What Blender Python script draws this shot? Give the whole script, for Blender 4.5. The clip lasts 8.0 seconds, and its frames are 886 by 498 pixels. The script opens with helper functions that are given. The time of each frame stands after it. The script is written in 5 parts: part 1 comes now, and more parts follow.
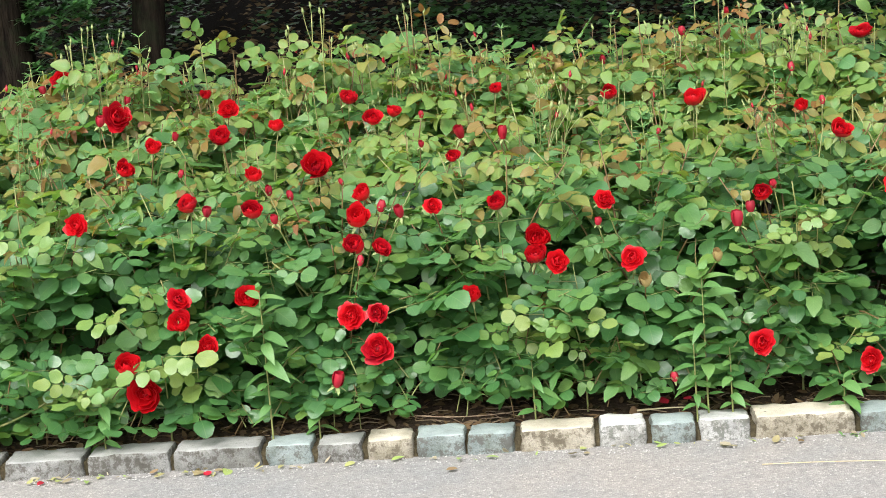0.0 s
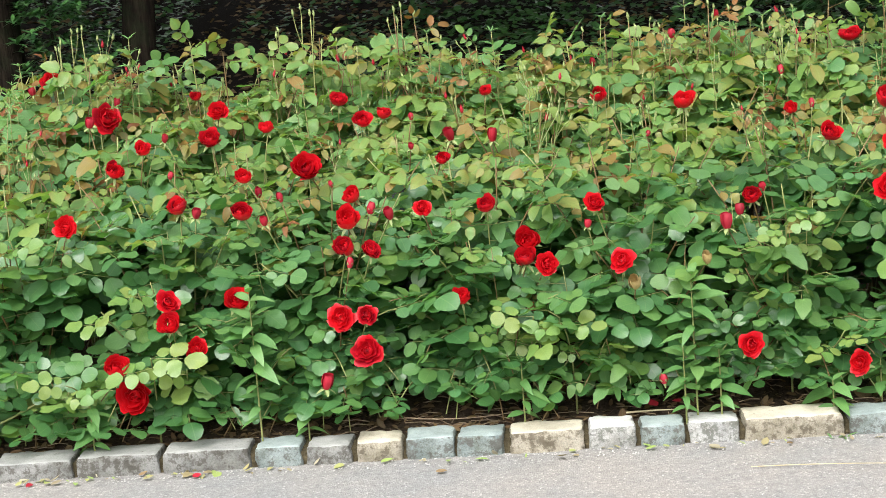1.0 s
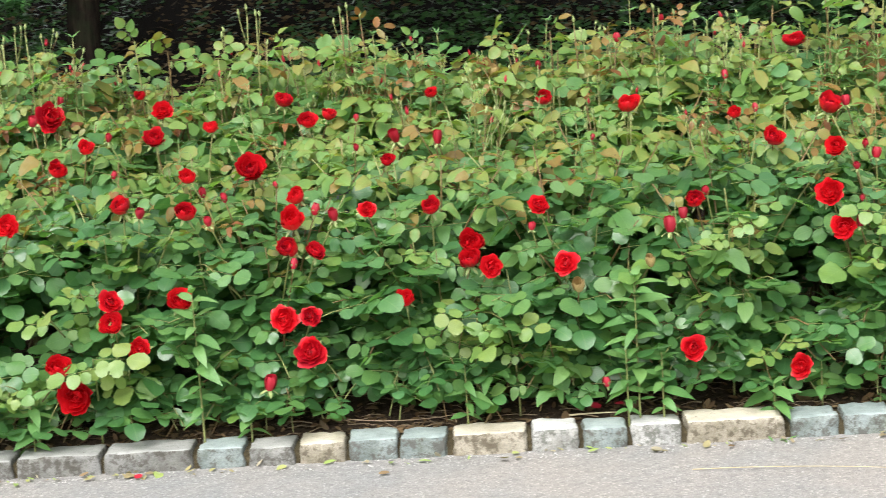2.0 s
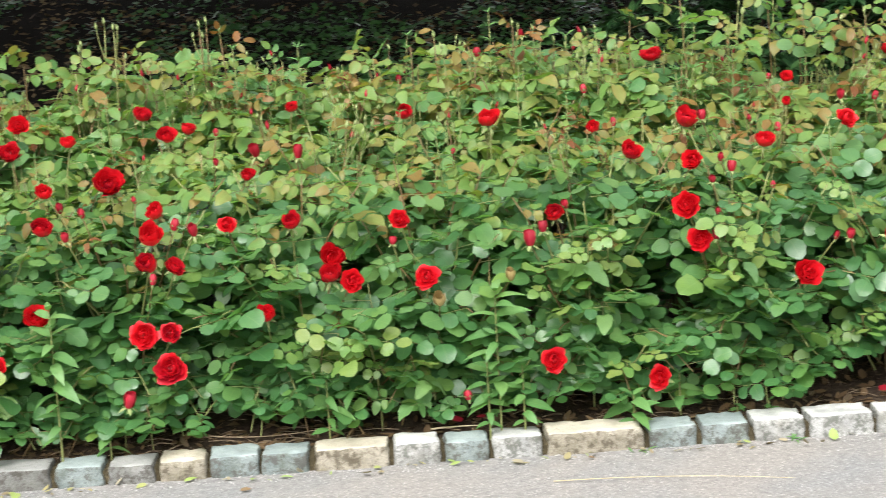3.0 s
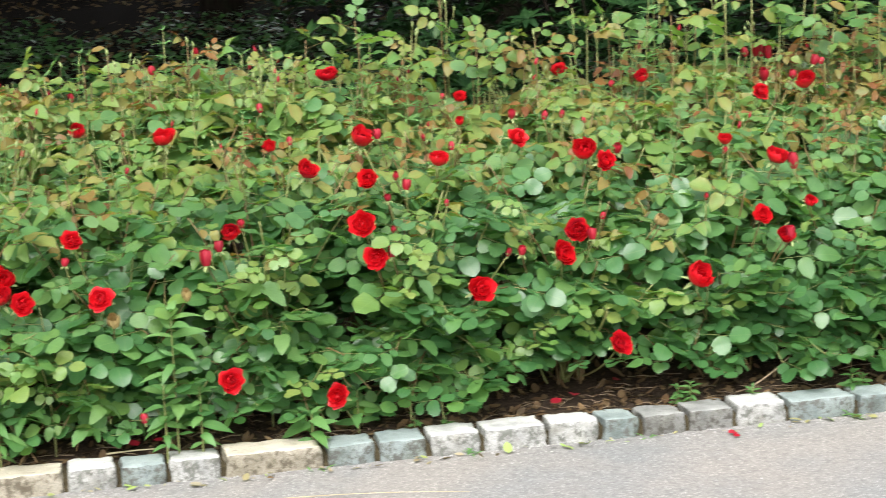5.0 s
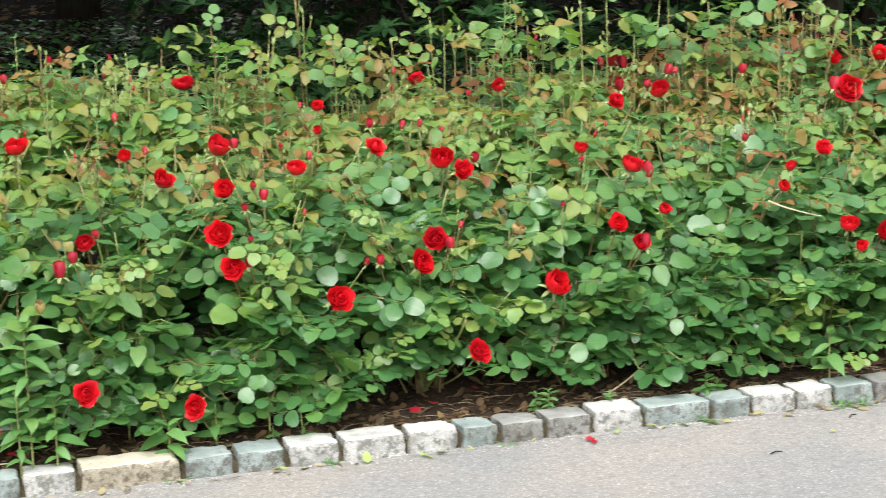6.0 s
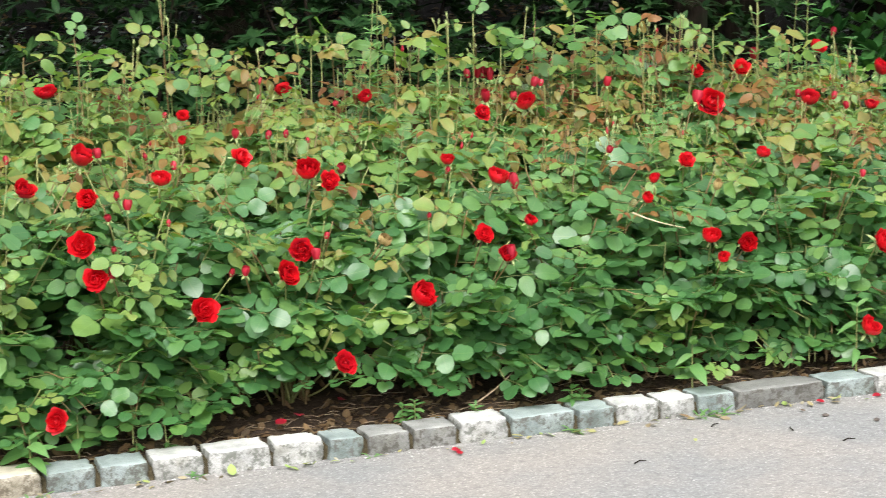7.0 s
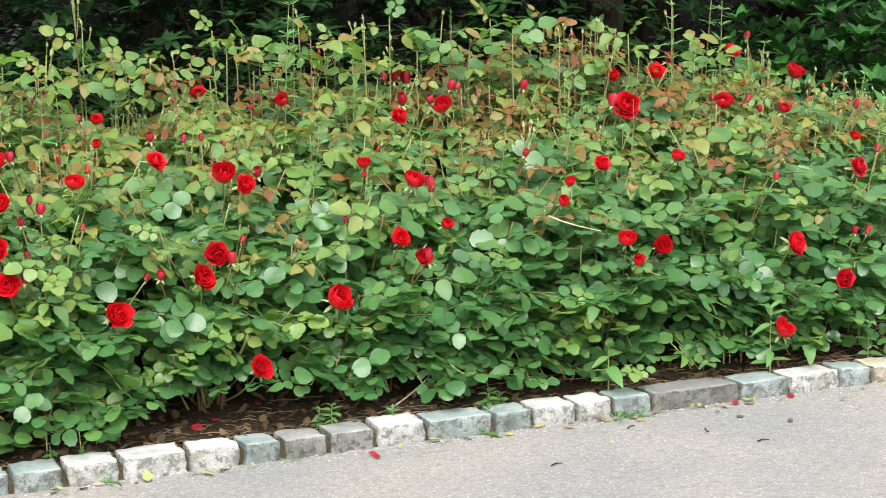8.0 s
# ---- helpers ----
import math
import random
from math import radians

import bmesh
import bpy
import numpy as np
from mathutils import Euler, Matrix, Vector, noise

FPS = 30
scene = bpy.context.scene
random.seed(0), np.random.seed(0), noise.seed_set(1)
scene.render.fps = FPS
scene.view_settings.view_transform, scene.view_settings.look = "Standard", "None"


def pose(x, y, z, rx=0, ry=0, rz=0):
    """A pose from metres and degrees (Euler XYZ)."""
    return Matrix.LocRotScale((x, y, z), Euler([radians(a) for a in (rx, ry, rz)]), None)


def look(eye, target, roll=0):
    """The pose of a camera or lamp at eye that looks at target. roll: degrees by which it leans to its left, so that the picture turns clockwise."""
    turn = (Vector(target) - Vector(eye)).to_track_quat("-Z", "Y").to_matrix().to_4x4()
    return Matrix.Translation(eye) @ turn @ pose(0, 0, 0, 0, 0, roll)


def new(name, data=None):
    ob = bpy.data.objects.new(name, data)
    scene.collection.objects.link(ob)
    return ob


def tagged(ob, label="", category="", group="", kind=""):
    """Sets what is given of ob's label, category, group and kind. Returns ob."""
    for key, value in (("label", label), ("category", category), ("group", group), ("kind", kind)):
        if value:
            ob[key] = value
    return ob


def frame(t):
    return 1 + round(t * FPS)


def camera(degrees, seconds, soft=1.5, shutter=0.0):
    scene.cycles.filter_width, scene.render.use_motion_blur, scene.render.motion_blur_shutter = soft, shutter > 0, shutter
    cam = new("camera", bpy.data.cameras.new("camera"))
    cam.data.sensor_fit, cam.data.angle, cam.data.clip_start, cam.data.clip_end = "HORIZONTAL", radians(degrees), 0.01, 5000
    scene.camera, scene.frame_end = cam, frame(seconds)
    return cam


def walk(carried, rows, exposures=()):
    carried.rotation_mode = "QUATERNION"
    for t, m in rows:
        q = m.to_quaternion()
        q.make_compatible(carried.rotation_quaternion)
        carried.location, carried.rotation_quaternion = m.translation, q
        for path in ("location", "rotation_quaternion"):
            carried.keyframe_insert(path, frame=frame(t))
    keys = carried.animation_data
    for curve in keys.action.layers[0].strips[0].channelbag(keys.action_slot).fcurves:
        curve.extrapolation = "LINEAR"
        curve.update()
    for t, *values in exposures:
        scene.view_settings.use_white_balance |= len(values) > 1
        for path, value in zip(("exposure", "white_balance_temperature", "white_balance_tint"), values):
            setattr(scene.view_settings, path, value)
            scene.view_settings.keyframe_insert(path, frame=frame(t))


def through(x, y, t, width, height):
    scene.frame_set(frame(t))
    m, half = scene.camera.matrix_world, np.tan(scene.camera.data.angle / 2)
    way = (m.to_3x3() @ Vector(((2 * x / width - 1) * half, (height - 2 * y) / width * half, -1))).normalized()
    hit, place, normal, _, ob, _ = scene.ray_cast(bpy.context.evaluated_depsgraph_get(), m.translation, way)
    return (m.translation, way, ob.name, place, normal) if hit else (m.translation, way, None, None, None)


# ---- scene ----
# The camera stands opposite the bed and turns to the right, shifting a little on its turn.
# The kerb runs along the x axis; the path lies at y < 0, the rose bed at y > 0.
cam = camera(27.53, 8.0, soft=0.7, shutter=0.5)
STAND = (0.0, -4.4, 1.3033)
ROWS = [
    (0.0, -0.0000, 4.617, -9.893, 4.570),
    (0.5, 0.0002, 4.537, -9.857, 4.538),
    (1.0, 0.0009, 4.291, -9.852, 4.441),
    (1.2, 0.0012, 4.174, -9.849, 4.481),
    (2.3, 0.0084, 1.435, -9.924, 3.608),
    (2.5, 0.0107, 0.537, -9.845, 3.627),
    (3.0, 0.0168, -1.790, -9.738, 3.388),
    (3.5, 0.0226, -3.999, -9.746, 3.293),
    (4.0, 0.0313, -7.311, -9.822, 2.878),
    (4.5, 0.0375, -9.658, -9.795, 2.566),
    (4.7, 0.0396, -10.465, -9.720, 2.459),
    (5.8, 0.0530, -15.551, -9.523, 2.027),
    (6.0, 0.0549, -16.275, -9.513, 1.932),
    (6.5, 0.0610, -18.625, -9.421, 1.547),
    (7.0, 0.0658, -20.454, -9.280, 1.220),
    (7.5, 0.0700, -22.038, -9.195, 1.075),
    (8.0, 0.0727, -23.055, -9.224, 0.971),
]
walk(cam, [(t, pose(STAND[0] + dx, STAND[1], STAND[2], 90 + pitch, 0, yaw) @ pose(0, 0, 0, 0, 0, -roll))
           for t, dx, yaw, pitch, roll in ROWS])

# ---- light: a bright overcast sky ----
SUN_UP, SUN_TURN = 50.0, 198.0
world = bpy.data.worlds.new("sky")
scene.world = world
world.use_nodes = True
wn, wl = world.node_tree.nodes, world.node_tree.links
sky = wn.new("ShaderNodeTexSky")
sky.sky_type, sky.sun_disc = "NISHITA", False
sky.sun_elevation, sky.sun_rotation = radians(SUN_UP), radians(SUN_TURN)
sky.air_density, sky.dust_density, sky.ozone_density = 1.0, 4.0, 1.0
mute = wn.new("ShaderNodeHueSaturation")
mute.inputs["Saturation"].default_value = 0.11
wl.new(sky.outputs[0], mute.inputs["Color"])
wl.new(mute.outputs[0], wn["Background"].inputs[0])
wn["Background"].inputs[1].default_value = 0.15
sun = new("sun", bpy.data.lights.new("sun", "SUN"))
sun.data.energy, sun.data.angle, sun.data.color = 1.12, radians(50), (1.0, 0.96, 0.9)
sun_from = Vector((math.sin(radians(SUN_TURN)) * math.cos(radians(SUN_UP)), math.cos(radians(SUN_TURN)) * math.cos(radians(SUN_UP)), math.sin(radians(SUN_UP))))
sun.matrix_world = look(sun_from * 20, (0, 0, 0))
scene.view_settings.exposure = 1.43


# ---- small tools ----
class Build:
    """Collects vertices, faces, material slots and uv of one mesh."""

    def __init__(self):
        self.v, self.f, self.m, self.uv = [], [], [], []

    def add(self, verts, faces, slot=0, uv=None):
        n = len(self.v)
        self.v.extend(tuple(p) for p in verts)
        for f in faces:
            self.f.append(tuple(n + i for i in f))
            self.m.append(slot)
            self.uv.extend((uv[i] if uv else (0.5, 0.5)) for i in f)

    def mesh(self, name, mats, smooth=True):
        me = bpy.data.meshes.new(name)
        me.from_pydata(self.v, [], self.f)
        for m in mats:
            me.materials.append(m)
        me.polygons.foreach_set("material_index", self.m)
        me.polygons.foreach_set("use_smooth", [smooth] * len(self.f))
        lay = me.uv_layers.new(name="UVMap")
        lay.data.foreach_set("uv", [c for p in self.uv for c in p])
        me.update()
        return me


def put(name, mesh, parent=None, m=None, label=""):
    """One mesh object, at the pose m in the world; a child when a parent (with a plain move) is given."""
    ob = new(name, mesh)
    if parent is not None:
        ob.parent = parent
        m = Matrix.Translation(-parent.location) @ (m or Matrix.Identity(4))
    if m is not None:
        ob.matrix_basis = m
    if label:
        tagged(ob, label)
    return ob


def base_at(name, x, y, z, label, category, group="", kind=""):
    ob = new(name)
    ob.empty_display_size = 0.05
    ob.location = (x, y, z)
    return tagged(ob, label, category, group, kind)


def axes(at, ahead, up, scale=1.0):
    """A pose with x along ahead and z near up."""
    x = Vector(ahead).normalized()
    y = Vector(up).cross(x)
    y = y.normalized() if y.length > 1e-5 else x.orthogonal().normalized()
    z = x.cross(y)
    m = Matrix((x, y, z)).transposed().to_4x4() @ Matrix.Diagonal((scale, scale, scale, 1))
    m.translation = at
    return m


def tube(b, pts, r0, r1, sides=5, slot=0):
    """A tapered tube through points."""
    rings = []
    for i, p in enumerate(pts):
        d = (pts[min(i + 1, len(pts) - 1)] - pts[max(i - 1, 0)]).normalized()
        u = d.cross(Vector((0.31, 0.95, 0.05))).normalized()
        w = d.cross(u)
        r = r0 + (r1 - r0) * i / (len(pts) - 1)
        rings.append([p + (u * math.cos(a) + w * math.sin(a)) * r for a in (2 * math.pi * k / sides for k in range(sides))])
    verts = [p for ring in rings for p in ring]
    faces = [(i * sides + k, i * sides + (k + 1) % sides, (i + 1) * sides + (k + 1) % sides, (i + 1) * sides + k)
             for i in range(len(pts) - 1) for k in range(sides)]
    faces.append(tuple((len(pts) - 1) * sides + k for k in range(sides)))
    b.add(verts, faces, slot)


def bezier(a, c, e, n):
    return [a * (1 - s) ** 2 + c * 2 * s * (1 - s) + e * s * s for s in (i / n for i in range(n + 1))]


# ---- materials ----
def material(name, rough=0.6):
    m = bpy.data.materials.new(name)
    m.use_nodes = True
    bsdf = m.node_tree.nodes["Principled BSDF"]
    bsdf.inputs["Roughness"].default_value = rough
    return m, m.node_tree.nodes, m.node_tree.links, bsdf


def math_node(n, l, op, a, b=None):
    k = n.new("ShaderNodeMath")
    k.operation = op
    for i, s in enumerate((a, b)):
        if s is None:
            continue
        if isinstance(s, (int, float)):
            k.inputs[i].default_value = s
        else:
            l.new(s, k.inputs[i])
    return k.outputs[0]


def ramp(n, l, value, stops):
    r = n.new("ShaderNodeValToRGB")
    while len(r.color_ramp.elements) < len(stops):
        r.color_ramp.elements.new(0.5)
    for e, (p, c) in zip(r.color_ramp.elements, stops):
        e.position, e.color = p, (*c, 1)
    l.new(value, r.inputs[0])
    return r.outputs[0]


def noise_node(n, l, scale, detail=4.0, rough=0.6, coord="Object", vec=None):
    if vec is None:
        vec = n.new("ShaderNodeTexCoord").outputs[coord]
    k = n.new("ShaderNodeTexNoise")
    k.inputs["Scale"].default_value, k.inputs["Detail"].default_value, k.inputs["Roughness"].default_value = scale, detail, rough
    l.new(vec, k.inputs["Vector"])
    return k.outputs["Fac"]


def mix_color(n, l, fac, a, b, blend="MIX"):
    k = n.new("ShaderNodeMix")
    k.data_type, k.blend_type = "RGBA", blend
    for i, s in ((0, fac), (6, a), (7, b)):
        if isinstance(s, (int, float)):
            k.inputs[i].default_value = s
        elif isinstance(s, tuple):
            k.inputs[i].default_value = (*s, 1)
        else:
            l.new(s, k.inputs[i])
    return k.outputs[2]


def bump(n, l, bsdf, height, strength, distance):
    k = n.new("ShaderNodeBump")
    k.inputs["Strength"].default_value, k.inputs["Distance"].default_value = strength, distance
    l.new(height, k.inputs["Height"])
    l.new(k.outputs[0], bsdf.inputs["Normal"])


def leaf_material(name, stops, rough=0.4, through=0.32, vein=0.25, rim=None, gloss=0.6):
    """A leaf: hue by plant and leaflet, a paler midrib, raised side veins, light passing through."""
    m, n, l, bsdf = material(name, rough)
    bsdf.inputs["Specular IOR Level"].default_value = gloss
    geo, info = n.new("ShaderNodeNewGeometry"), n.new("ShaderNodeObjectInfo")
    pick = math_node(n, l, "FRACT", math_node(n, l, "ADD", math_node(n, l, "MULTIPLY", geo.outputs["Random Per Island"], 0.65), info.outputs["Random"]))
    col = ramp(n, l, pick, stops)
    uv = n.new("ShaderNodeUVMap")
    sep = n.new("ShaderNodeSeparateXYZ")
    l.new(uv.outputs[0], sep.inputs[0])
    side = math_node(n, l, "ABSOLUTE", math_node(n, l, "SUBTRACT", sep.outputs[1], 0.5))
    rib = math_node(n, l, "LESS_THAN", side, 0.02)
    blotch, patch = noise_node(n, l, 60.0, 3.0), noise_node(n, l, 22.0, 2.0)
    col = mix_color(n, l, math_node(n, l, "MULTIPLY", blotch, 0.5), col, mix_color(n, l, 1.0, col, (0.62, 0.74, 0.6), "MULTIPLY"))
    # parts of a blade are paler and yellower than the rest
    col = mix_color(n, l, ramp(n, l, patch, [(0.5, (0, 0, 0)), (0.72, (0.45, 0.45, 0.45))]), col, mix_color(n, l, 1.0, col, (1.3, 1.16, 0.9), "MULTIPLY"))
    # the side veins lie a little darker in the blade
    slant = math_node(n, l, "SUBTRACT", math_node(n, l, "MULTIPLY", sep.outputs[0], 44.0), math_node(n, l, "MULTIPLY", side, 38.0))
    groove = ramp(n, l, math_node(n, l, "SINE", slant), [(0.7, (0, 0, 0)), (1.0, (0.3, 0.3, 0.3))])
    col = mix_color(n, l, groove, col, mix_color(n, l, 1.0, col, (0.7, 0.75, 0.65), "MULTIPLY"))
    col = mix_color(n, l, math_node(n, l, "MULTIPLY", rib, vein * 0.5), col, (0.3, 0.4, 0.16))
    if rim:
        edge = math_node(n, l, "MULTIPLY", math_node(n, l, "POWER", math_node(n, l, "MULTIPLY", side, 2.0), 2.0), math_node(n, l, "MULTIPLY", geo.outputs["Random Per Island"], 0.45))
        col = mix_color(n, l, edge, col, rim)
    l.new(col, bsdf.inputs["Base Color"])
    bump(n, l, bsdf, math_node(n, l, "ADD", math_node(n, l, "MULTIPLY", math_node(n, l, "SINE", slant), 0.03), noise_node(n, l, 55.0, 1.0)), 0.3, 0.003)
    thin = n.new("ShaderNodeBsdfTranslucent")
    l.new(mix_color(n, l, 1.0, col, (1.25, 1.3, 0.6), "MULTIPLY"), thin.inputs[0])
    blend = n.new("ShaderNodeMixShader")
    blend.inputs[0].default_value = through
    l.new(bsdf.outputs[0], blend.inputs[1])
    l.new(thin.outputs[0], blend.inputs[2])
    l.new(blend.outputs[0], n["Material Output"].inputs[0])
    return m


LEAF_OLD = leaf_material("mature_leaf", [(0.0, (0.054, 0.155, 0.054)), (0.3, (0.072, 0.19, 0.066)), (0.6, (0.094, 0.226, 0.081)), (0.85, (0.125, 0.258, 0.075)), (1.0, (0.081, 0.21, 0.087))], 0.35, 0.44, gloss=0.8)
LEAF_MID = leaf_material("green_leaf", [(0.0, (0.088, 0.21, 0.058)), (0.3, (0.126, 0.264, 0.09)), (0.55, (0.176, 0.296, 0.072)), (0.8, (0.17, 0.308, 0.134)), (1.0, (0.104, 0.232, 0.074))], 0.46, 0.48, gloss=0.48)
LEAF_NEW = leaf_material("young_leaf", [(0.0, (0.118, 0.25, 0.068)), (0.4, (0.166, 0.288, 0.078)), (0.72, (0.226, 0.3, 0.08)), (0.88, (0.262, 0.24, 0.07)), (1.0, (0.26, 0.155, 0.05))], 0.46, 0.44, 0.25, (0.27, 0.13, 0.045), 0.45)
LEAF_LIME = leaf_material("fresh_leaf", [(0.0, (0.125, 0.25, 0.062)), (0.5, (0.175, 0.285, 0.076)), (1.0, (0.235, 0.3, 0.085))], 0.42, 0.4)
LEAF_RED = leaf_material("bronze_leaf", [(0.0, (0.175, 0.185, 0.055)), (0.4, (0.2, 0.15, 0.045)), (0.75, (0.225, 0.1, 0.034)), (1.0, (0.17, 0.06, 0.026))], 0.44, 0.36, 0.1, (0.26, 0.1, 0.03), 0.35)
LEAF_WEED = leaf_material("weed_leaf", [(0.0, (0.09, 0.215, 0.065)), (0.5, (0.12, 0.26, 0.08)), (1.0, (0.16, 0.3, 0.1))], 0.5, 0.36)
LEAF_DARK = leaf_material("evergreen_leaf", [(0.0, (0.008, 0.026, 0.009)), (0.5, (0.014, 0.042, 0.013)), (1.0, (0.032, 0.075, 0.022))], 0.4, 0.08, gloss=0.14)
LEAF_LAUREL = leaf_material("laurel_leaf", [(0.0, (0.012, 0.05, 0.014)), (0.5, (0.022, 0.085, 0.022)), (1.0, (0.06, 0.17, 0.04))], 0.36, 0.15, gloss=0.25)
LEAF_IVY = leaf_material("ivy_leaf", [(0.0, (0.04, 0.12, 0.04)), (0.5, (0.065, 0.18, 0.055)), (1.0, (0.1, 0.24, 0.07))], 0.34, 0.12, gloss=0.5)
LEAF_DRY = leaf_material("dry_leaf", [(0.0, (0.12, 0.07, 0.04)), (0.5, (0.2, 0.13, 0.075)), (0.8, (0.3, 0.21, 0.12)), (1.0, (0.09, 0.06, 0.04))], 0.8, 0.1, gloss=0.2)
LEAF_FALLEN = leaf_material("fallen_leaf", [(0.0, (0.24, 0.34, 0.09)), (0.5, (0.34, 0.33, 0.13)), (0.8, (0.24, 0.18, 0.11)), (1.0, (0.36, 0.32, 0.24))], 0.6, 0.1)


def petal_material(name, stops, rough):
    m, n, l, bsdf = material(name, rough)
    geo, info = n.new("ShaderNodeNewGeometry"), n.new("ShaderNodeObjectInfo")
    pick = math_node(n, l, "FRACT", math_node(n, l, "ADD", math_node(n, l, "MULTIPLY", geo.outputs["Random Per Island"], 0.4), info.outputs["Random"]))
    col = ramp(n, l, pick, stops)
    fine = noise_node(n, l, 180.0, 3.0)
    col = mix_color(n, l, math_node(n, l, "MULTIPLY", fine, 0.35), col, mix_color(n, l, 1.0, col, (0.6, 0.4, 0.5), "MULTIPLY"))
    # rim paler than its cup: imitates edge highlights; dark base imitates shade between petals
    sep = n.new("ShaderNodeSeparateXYZ")
    l.new(n.new("ShaderNodeUVMap").outputs[0], sep.inputs[0])
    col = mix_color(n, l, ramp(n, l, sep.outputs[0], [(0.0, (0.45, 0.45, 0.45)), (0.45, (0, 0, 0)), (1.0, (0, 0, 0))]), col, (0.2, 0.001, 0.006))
    col = mix_color(n, l, ramp(n, l, sep.outputs[0], [(0.8, (0, 0, 0)), (0.98, (0.4, 0.4, 0.4))]), col, (0.72, 0.022, 0.035))
    l.new(col, bsdf.inputs["Base Color"])
    bsdf.inputs["Specular IOR Level"].default_value = 0.45
    bump(n, l, bsdf, fine, 0.2, 0.002)
    thin = n.new("ShaderNodeBsdfTranslucent")
    l.new(col, thin.inputs[0])
    blend = n.new("ShaderNodeMixShader")
    blend.inputs[0].default_value = 0.22
    l.new(bsdf.outputs[0], blend.inputs[1])
    l.new(thin.outputs[0], blend.inputs[2])
    l.new(blend.outputs[0], n["Material Output"].inputs[0])
    return m


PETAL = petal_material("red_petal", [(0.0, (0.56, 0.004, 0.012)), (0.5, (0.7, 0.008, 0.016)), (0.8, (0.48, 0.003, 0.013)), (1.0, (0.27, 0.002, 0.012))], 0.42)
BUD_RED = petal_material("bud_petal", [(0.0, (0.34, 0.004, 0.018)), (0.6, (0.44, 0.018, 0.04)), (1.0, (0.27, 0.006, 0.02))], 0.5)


def plain_material(name, dark, light, scale, rough, depth=0.002):
    m, n, l, bsdf = material(name, rough)
    f = noise_node(n, l, scale, 6.0)
    bsdf.inputs["Specular IOR Level"].default_value = 0.3
    l.new(ramp(n, l, f, [(0.3, dark), (0.7, light)]), bsdf.inputs["Base Color"])
    bump(n, l, bsdf, f, 0.5, depth)
    return m


CANE = plain_material("green_cane", (0.13, 0.16, 0.05), (0.26, 0.26, 0.1), 40, 0.5)
CANE_RED = plain_material("reddish_cane", (0.1, 0.055, 0.025), (0.18, 0.13, 0.05), 40, 0.5)
SEPAL = plain_material("sepal_green", (0.16, 0.24, 0.08), (0.3, 0.33, 0.14), 90, 0.5)
PEBBLE = plain_material("brown_pebble", (0.05, 0.04, 0.035), (0.12, 0.1, 0.085), 120, 0.7)


def bark_material():
    m, n, l, bsdf = material("dark_bark", 0.95)
    bsdf.inputs["Specular IOR Level"].default_value = 0.06
    stretch = n.new("ShaderNodeMapping")
    stretch.inputs["Scale"].default_value = (1.0, 1.0, 0.12)
    l.new(n.new("ShaderNodeTexCoord").outputs["Object"], stretch.inputs[0])
    ridge, moss = noise_node(n, l, 38.0, 6.0, 0.65, vec=stretch.outputs[0]), noise_node(n, l, 7.0, 4.0)
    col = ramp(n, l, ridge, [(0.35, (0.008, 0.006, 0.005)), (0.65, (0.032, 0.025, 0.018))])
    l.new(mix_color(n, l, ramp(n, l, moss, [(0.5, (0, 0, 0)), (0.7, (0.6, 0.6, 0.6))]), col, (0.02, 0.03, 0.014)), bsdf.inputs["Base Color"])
    bump(n, l, bsdf, ridge, 1.0, 0.03)
    return m


BARK = bark_material()
TWIG = plain_material("dry_twig", (0.1, 0.07, 0.045), (0.32, 0.24, 0.16), 60, 0.8)
WITHERED = plain_material("withered_petal", (0.3, 0.2, 0.08), (0.55, 0.42, 0.18), 120, 0.7)
STRAW = plain_material("straw", (0.33, 0.28, 0.17), (0.48, 0.42, 0.27), 60, 0.7)
GRIT = plain_material("stone_grit", (0.16, 0.155, 0.15), (0.5, 0.49, 0.47), 45, 0.8)
METAL = plain_material("grey_metal", (0.03, 0.036, 0.046), (0.05, 0.06, 0.075), 30, 0.6)


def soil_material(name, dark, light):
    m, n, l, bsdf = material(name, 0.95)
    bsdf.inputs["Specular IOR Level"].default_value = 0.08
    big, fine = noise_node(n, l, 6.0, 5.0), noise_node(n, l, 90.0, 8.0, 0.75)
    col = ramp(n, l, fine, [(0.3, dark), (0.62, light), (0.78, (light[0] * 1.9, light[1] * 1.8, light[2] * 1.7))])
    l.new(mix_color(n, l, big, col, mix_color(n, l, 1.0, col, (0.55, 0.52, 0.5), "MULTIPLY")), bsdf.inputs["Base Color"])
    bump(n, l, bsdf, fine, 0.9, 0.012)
    return m


SOIL = soil_material("bed_soil", (0.035, 0.026, 0.02), (0.12, 0.088, 0.064))
# shade under the trees is put into this earth's darker colours
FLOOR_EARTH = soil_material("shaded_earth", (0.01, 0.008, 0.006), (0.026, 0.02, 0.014))


